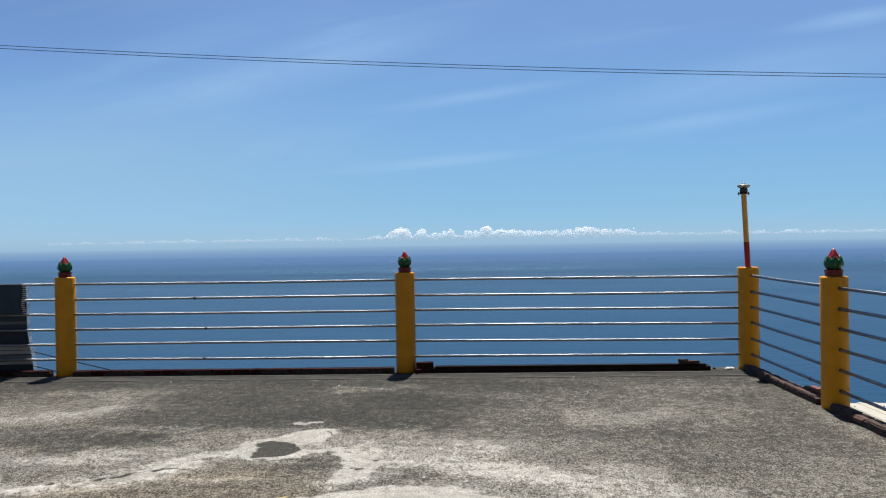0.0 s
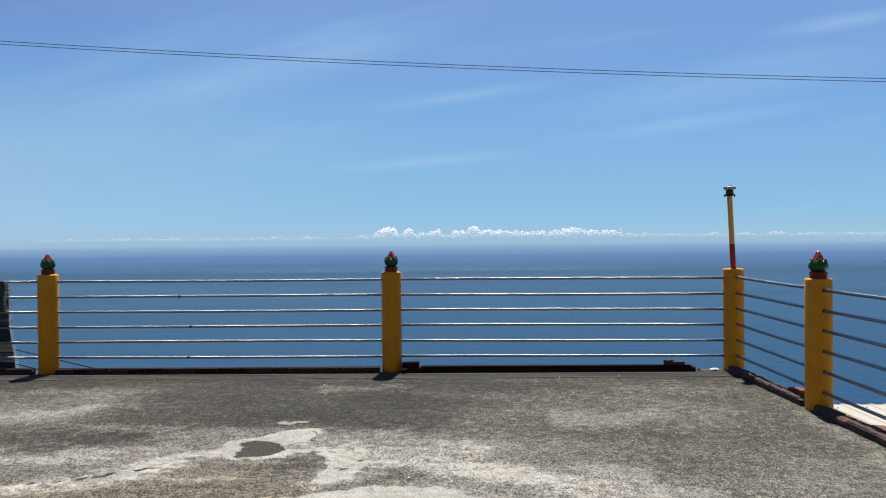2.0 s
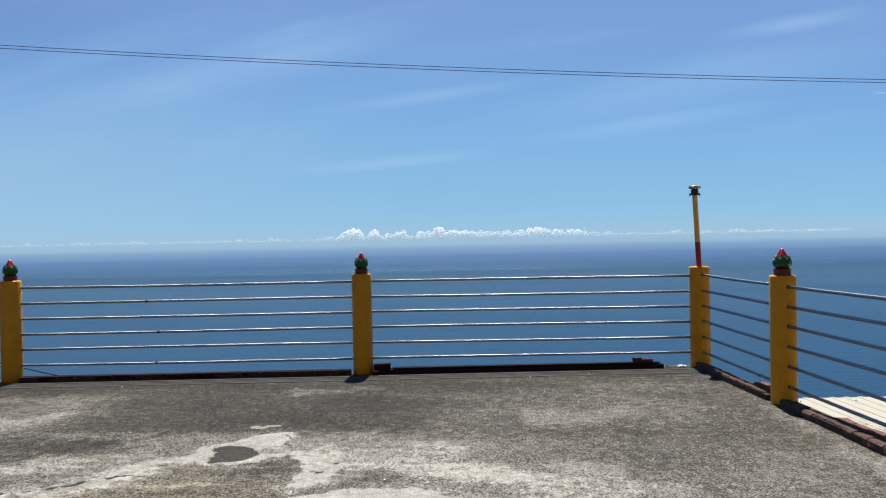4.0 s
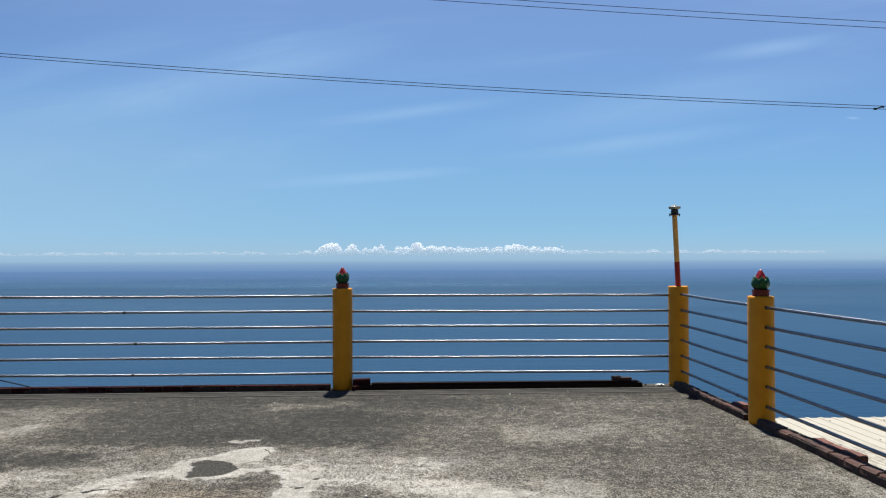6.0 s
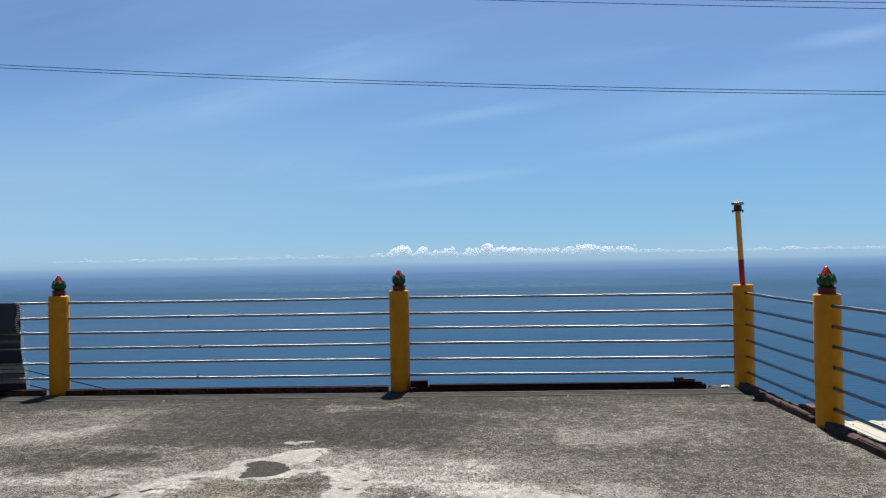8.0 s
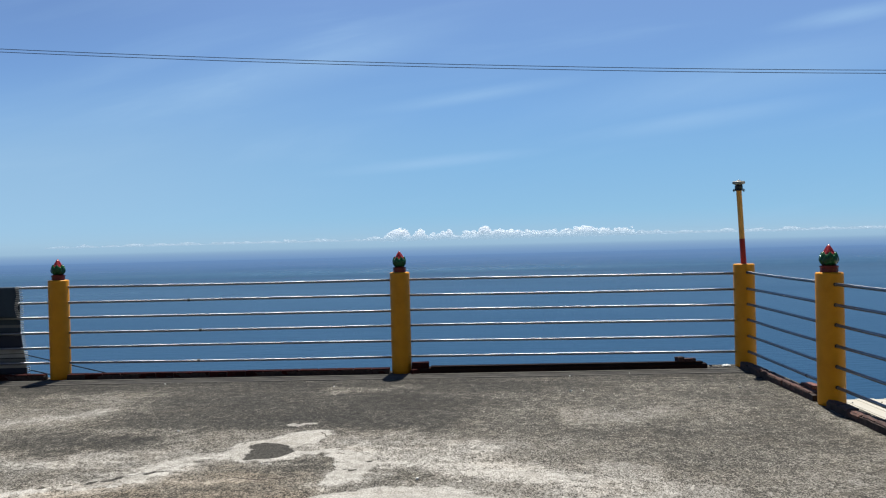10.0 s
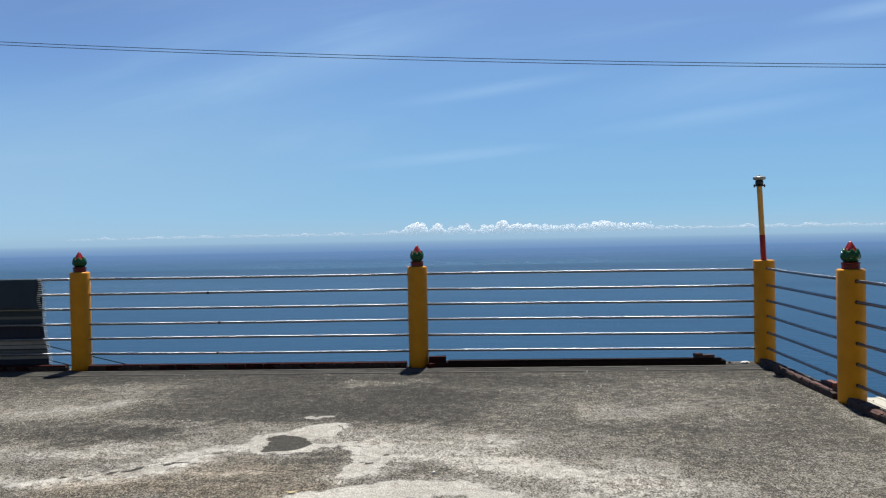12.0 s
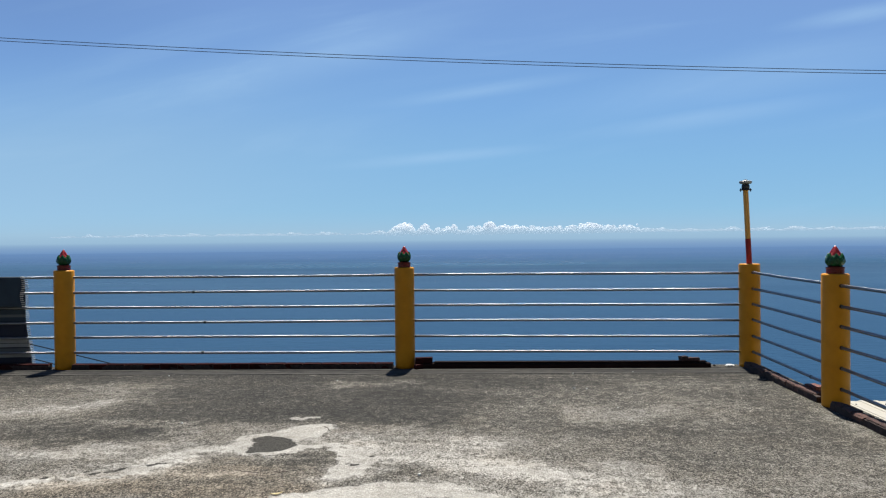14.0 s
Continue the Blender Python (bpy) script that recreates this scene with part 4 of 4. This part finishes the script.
crack([(-0.86, 6.12), (-0.80, 5.98), (-0.83, 5.84), (-0.78, 5.76)], "thin dark crack in the pale cement skim")
crack([(-1.42, 5.42), (-1.60, 5.30), (-1.78, 5.06), (-1.95, 4.96)], "thin dark crack along the pale cement edge")
crack([(-1.20, 4.92), (-1.02, 4.86), (-0.86, 4.90)], "thin dark crack in the pinkish cement")
CHIPS = [(-0.04, 4.83), (0.27, 4.54), (-1.1, 5.24), (1.32, 8.5), (1.35, 7.65), (-2.02, 6.23), (1.97, 8.63), (-1.11, 8.13)]
rnd = random.Random(77)
for k in range(18):
    r = rnd.uniform(0.005, 0.011)
    cx, cy = CHIPS[k] if k < len(CHIPS) else (rnd.uniform(-3.8, 3.0), rnd.uniform(4.6, 8.7))
    bit = tagged(part("stone_chip", jitter(box((-r, -r * 0.7, -0.003), (r, r * 0.7, r * 0.9), r * 0.25), r * 0.2, 40 + k), PLASTIC_WHITE if k % 3 == 0 or k < len(CHIPS) else RENDER_WALL), "small chip of stone lying on the concrete", "chip", "chips on the floor")
    bit.matrix_world = pose(cx, cy, 0, 0, 0, rnd.uniform(0, 180))

leaf_bm = shell(lambda u, v: (0.05 * (v - 0.5) * 2, 0.022 * (u - 0.5) * 2 * math.sin(math.pi * (0.06 + 0.88 * v)), 0.004 + 0.010 * (2 * v - 1) ** 2 + 0.006 * abs(2 * u - 1)), lambda u, v: (0.05 * (v - 0.5) * 2, 0.022 * (u - 0.5) * 2 * math.sin(math.pi * (0.06 + 0.88 * v)), 0.002 + 0.010 * (2 * v - 1) ** 2 + 0.006 * abs(2 * u - 1)), 4, 10)
leaf = tagged(part("fallen_leaf", leaf_bm, DRY_LEAF, smooth=True), "small dry yellow leaf lying on the concrete", "leaf")
leaf.matrix_world = pose(-0.82, 4.44, 0.0, 0, 0, 25) @ Matrix.Scale(0.7, 4)


# ---- cables ----
def cable(name, curve, x0, x1, y, radius, label):
    pts = [(x, y, curve(x)) for x in (x0 + (x1 - x0) * i / 40 for i in range(41))]
    return tagged(part(name, tube(pts, radius, 8), CABLE, smooth=True), label, "cable", "overhead cables")


for off in (0.045, -0.050):
    cable("power_cable", lambda x: 6.90 - 0.05538 * x + 0.000745 * x * x + off, -45, 45, 25.0, 0.0095, "thin black power cable sagging across the sky")
cable("power_cable", lambda x: 9.565 - 0.0592 * x + 0.0005 * x * x, -45, 45, 25.0, 0.0095, "thin black power cable sagging across the sky")
cable("power_cable", lambda x: 9.735 - 0.0585 * x + 0.00055 * x * x, -45, 45, 25.0, 0.0095, "thin black power cable sagging across the sky")


def cable_spacer():
    root = thing("cable_spacer", (15.31, 25.0, 6.215), "small black spacer clamped between two overhead cables", "spacer")
    lo, hi = Vector((-0.12, 0, -0.036)), Vector((0.12, 0, 0.034))
    part("arm", tube([lo, hi], 0.022, 10), BLACK_PLASTIC, root)
    for p in (lo, hi):
        part("clamp", tube([p - Vector((0.045, 0, -0.003)), p + Vector((0.045, 0, -0.003))], 0.034, 10), BLACK_PLASTIC, root)


cable_spacer()
for (p, q) in (((-6.53, -0.094), (-5.36, -0.376)), ((-6.54, -0.306), (-6.24, -0.38))):
    k = (q[1] - p[1]) / (q[0] - p[0])
    cable("stay_cable", lambda x: p[1] + k * (x - p[0]), -16, 2, 12.0, 0.008, "thin black cable sloping down below the terrace")


# ---- neighbouring house below, its ribbed roof ----
def neighbour_house():
    house = thing("neighbour_house", (5.2, 3.0, -1.04), "low cement house with a cream ribbed metal roof", "house")
    part("wall", box((0.15, 0.2, -4.2), (8.0, 9.0, -0.10)), RENDER_WALL, house)
    pitch, width, length = 0.21, 8.4, 9.2
    bm = bmesh.new()
    xs = []
    n = int(width / pitch)
    for i in range(n):
        x = i * pitch
        xs += [(x, 0.0), (x + 0.135, 0.0), (x + 0.143, 0.010), (x + 0.20, 0.010)]
    xs.append((n * pitch, 0.0))
    rows = []
    for j, y in enumerate((0.0, 3.05, 3.06, 6.1, 6.11, length)):
        lap = 0.004 if j in (2, 3) else 0.0
        rows.append([bm.verts.new((x, y + 0.015 * math.sin(x * 2.1) * (j == 5), z + lap)) for x, z in xs])
    for a, b in zip(rows, rows[1:]):
        for k in range(len(xs) - 1):
            bm.faces.new((a[k], a[k + 1], b[k + 1], b[k]))
    under = [[bm.verts.new((v.co.x, v.co.y, v.co.z - 0.03)) for v in (r[0], r[-1])] for r in (rows[0], rows[-1])]
    bm.faces.new(rows[-1] + [under[1][1], under[1][0]])
    bm.faces.new((under[0][0], under[0][1], under[1][1], under[1][0]))
    roof = part("roof", bm, ROOF, house, "cream painted ribbed metal sheet")
    for y in (1.0, 3.0, 4.9, 6.0, 7.6, 8.9):
        for i in range(0, n, 2):
            s = part("screw", lathe([(0.012, 0.0), (0.012, 0.006), (0.006, 0.012)], 6), CABLE, roof) if (y == 1.0 and i == 0) else None
            if s is None:
                s = new("screw", first_screw)
                s.parent = roof
            else:
                first_screw = s.data
            s.location = (i * pitch + 0.17, y, 0.010)
    return house


neighbour_house()


# ---- brick kerbs, laid brick by brick ----
brick_meshes, painted_meshes = [], []
for k in range(6):
    bm = jitter(box((-0.5, -0.5, 0), (0.5, 0.5, 1.0), 0.0), 0.0, k)
    bmesh.ops.scale(bm, vec=(0.196, 0.096, 0.056), verts=bm.verts[:])
    bmesh.ops.bevel(bm, geom=bm.edges[:], offset=0.011, segments=1, affect="EDGES")
    jitter(bm, 0.0075, 20 + k)
    me = bpy.data.meshes.new("brick")
    bm.to_mesh(me)
    bm.free()
    me.materials.append(BRICK)
    brick_meshes.append(me)
    bm = box((-0.098, -0.048, 0), (0.098, 0.048, 0.056), 0.005)
    jitter(bm, 0.0018, 60 + k)
    painted = bpy.data.meshes.new("brick")
    bm.to_mesh(painted)
    bm.free()
    painted.materials.append(MAROON)
    painted_meshes.append(painted)


def brick_kerb(name, a, b, seed, label, loose=1.0):
    rnd = random.Random(seed)
    a, b = Vector((*a, 0)), Vector((*b, 0))
    way = (b - a).normalized()
    turn = math.degrees(math.atan2(way.y, way.x))
    length = (b - a).length
    bed = box((0, -0.050, -0.004), (length, 0.046, 0.048))
    bmesh.ops.subdivide_edges(bed, edges=[e for e in bed.edges if abs((e.verts[0].co - e.verts[1].co).x) > 0.5], cuts=int(length / 0.08))
    jitter(bed, 0.005, seed)
    kerb = part(name, bed, MORTAR)
    kerb.matrix_world = pose(a.x, a.y, 0, 0, 0, turn)
    tagged(kerb, label, "kerb", kind="structure")
    tight = length / round(length / 0.199)
    d = 0.10 if loose > 0.5 else tight / 2
    while d < length - 0.08:
        me = rnd.choice(brick_meshes if loose > 0.5 else painted_meshes)
        br = new("brick", me)
        br.parent = kerb
        br.matrix_local = pose(d, rnd.uniform(-0.006, 0.006), 0.004 + rnd.uniform(0, 0.006) * loose, rnd.uniform(-2, 2) * loose, rnd.uniform(-1.5, 1.5) * loose, rnd.uniform(-2.5, 2.5) * loose + rnd.choice((0, 180)))
        d += 0.196 + rnd.uniform(0.001, 0.007) if loose > 0.5 else tight
    return kerb


brick_kerb("kerb_far", (-8.1, 8.930), (-4.53, 8.930), 31, "row of maroon painted bricks along the terrace edge, shade put into their colour", 0.15)
brick_kerb("kerb_far_middle", (-4.26, 8.930), (-0.62, 8.930), 32, "row of maroon painted bricks along the terrace edge, shade put into their colour", 0.15)
brick_kerb("kerb_side_far", (3.265, 8.87), (3.265, 6.98), 33, "row of worn red bricks under the side rails")
brick_kerb("kerb_side_near", (3.265, 6.72), (3.235, 3.08), 34, "row of worn red bricks under the side rails")
brick_kerb("kerb_side_rear", (3.265, 2.8), (3.265, -1.0), 35, "row of worn red bricks under the side rails")
loose_brick((3.345, 7.33, 0.0), (0.10, 0.18, 0.085), 8, 15, "red brick standing loose behind the kerb", FRESH_BRICK)
loose_brick((3.350, 5.86, 0.0), (0.09, 0.20, 0.062), -7, 16, "red brick lying loose behind the kerb", FRESH_BRICK)
loose_brick((3.345, 5.64, 0.0), (0.09, 0.19, 0.066), 5, 17, "red brick lying loose behind the kerb", FRESH_BRICK)
loose_brick((3.335, 5.42, 0.0), (0.09, 0.19, 0.076), 3, 18, "red brick lying loose behind the kerb", FRESH_BRICK)
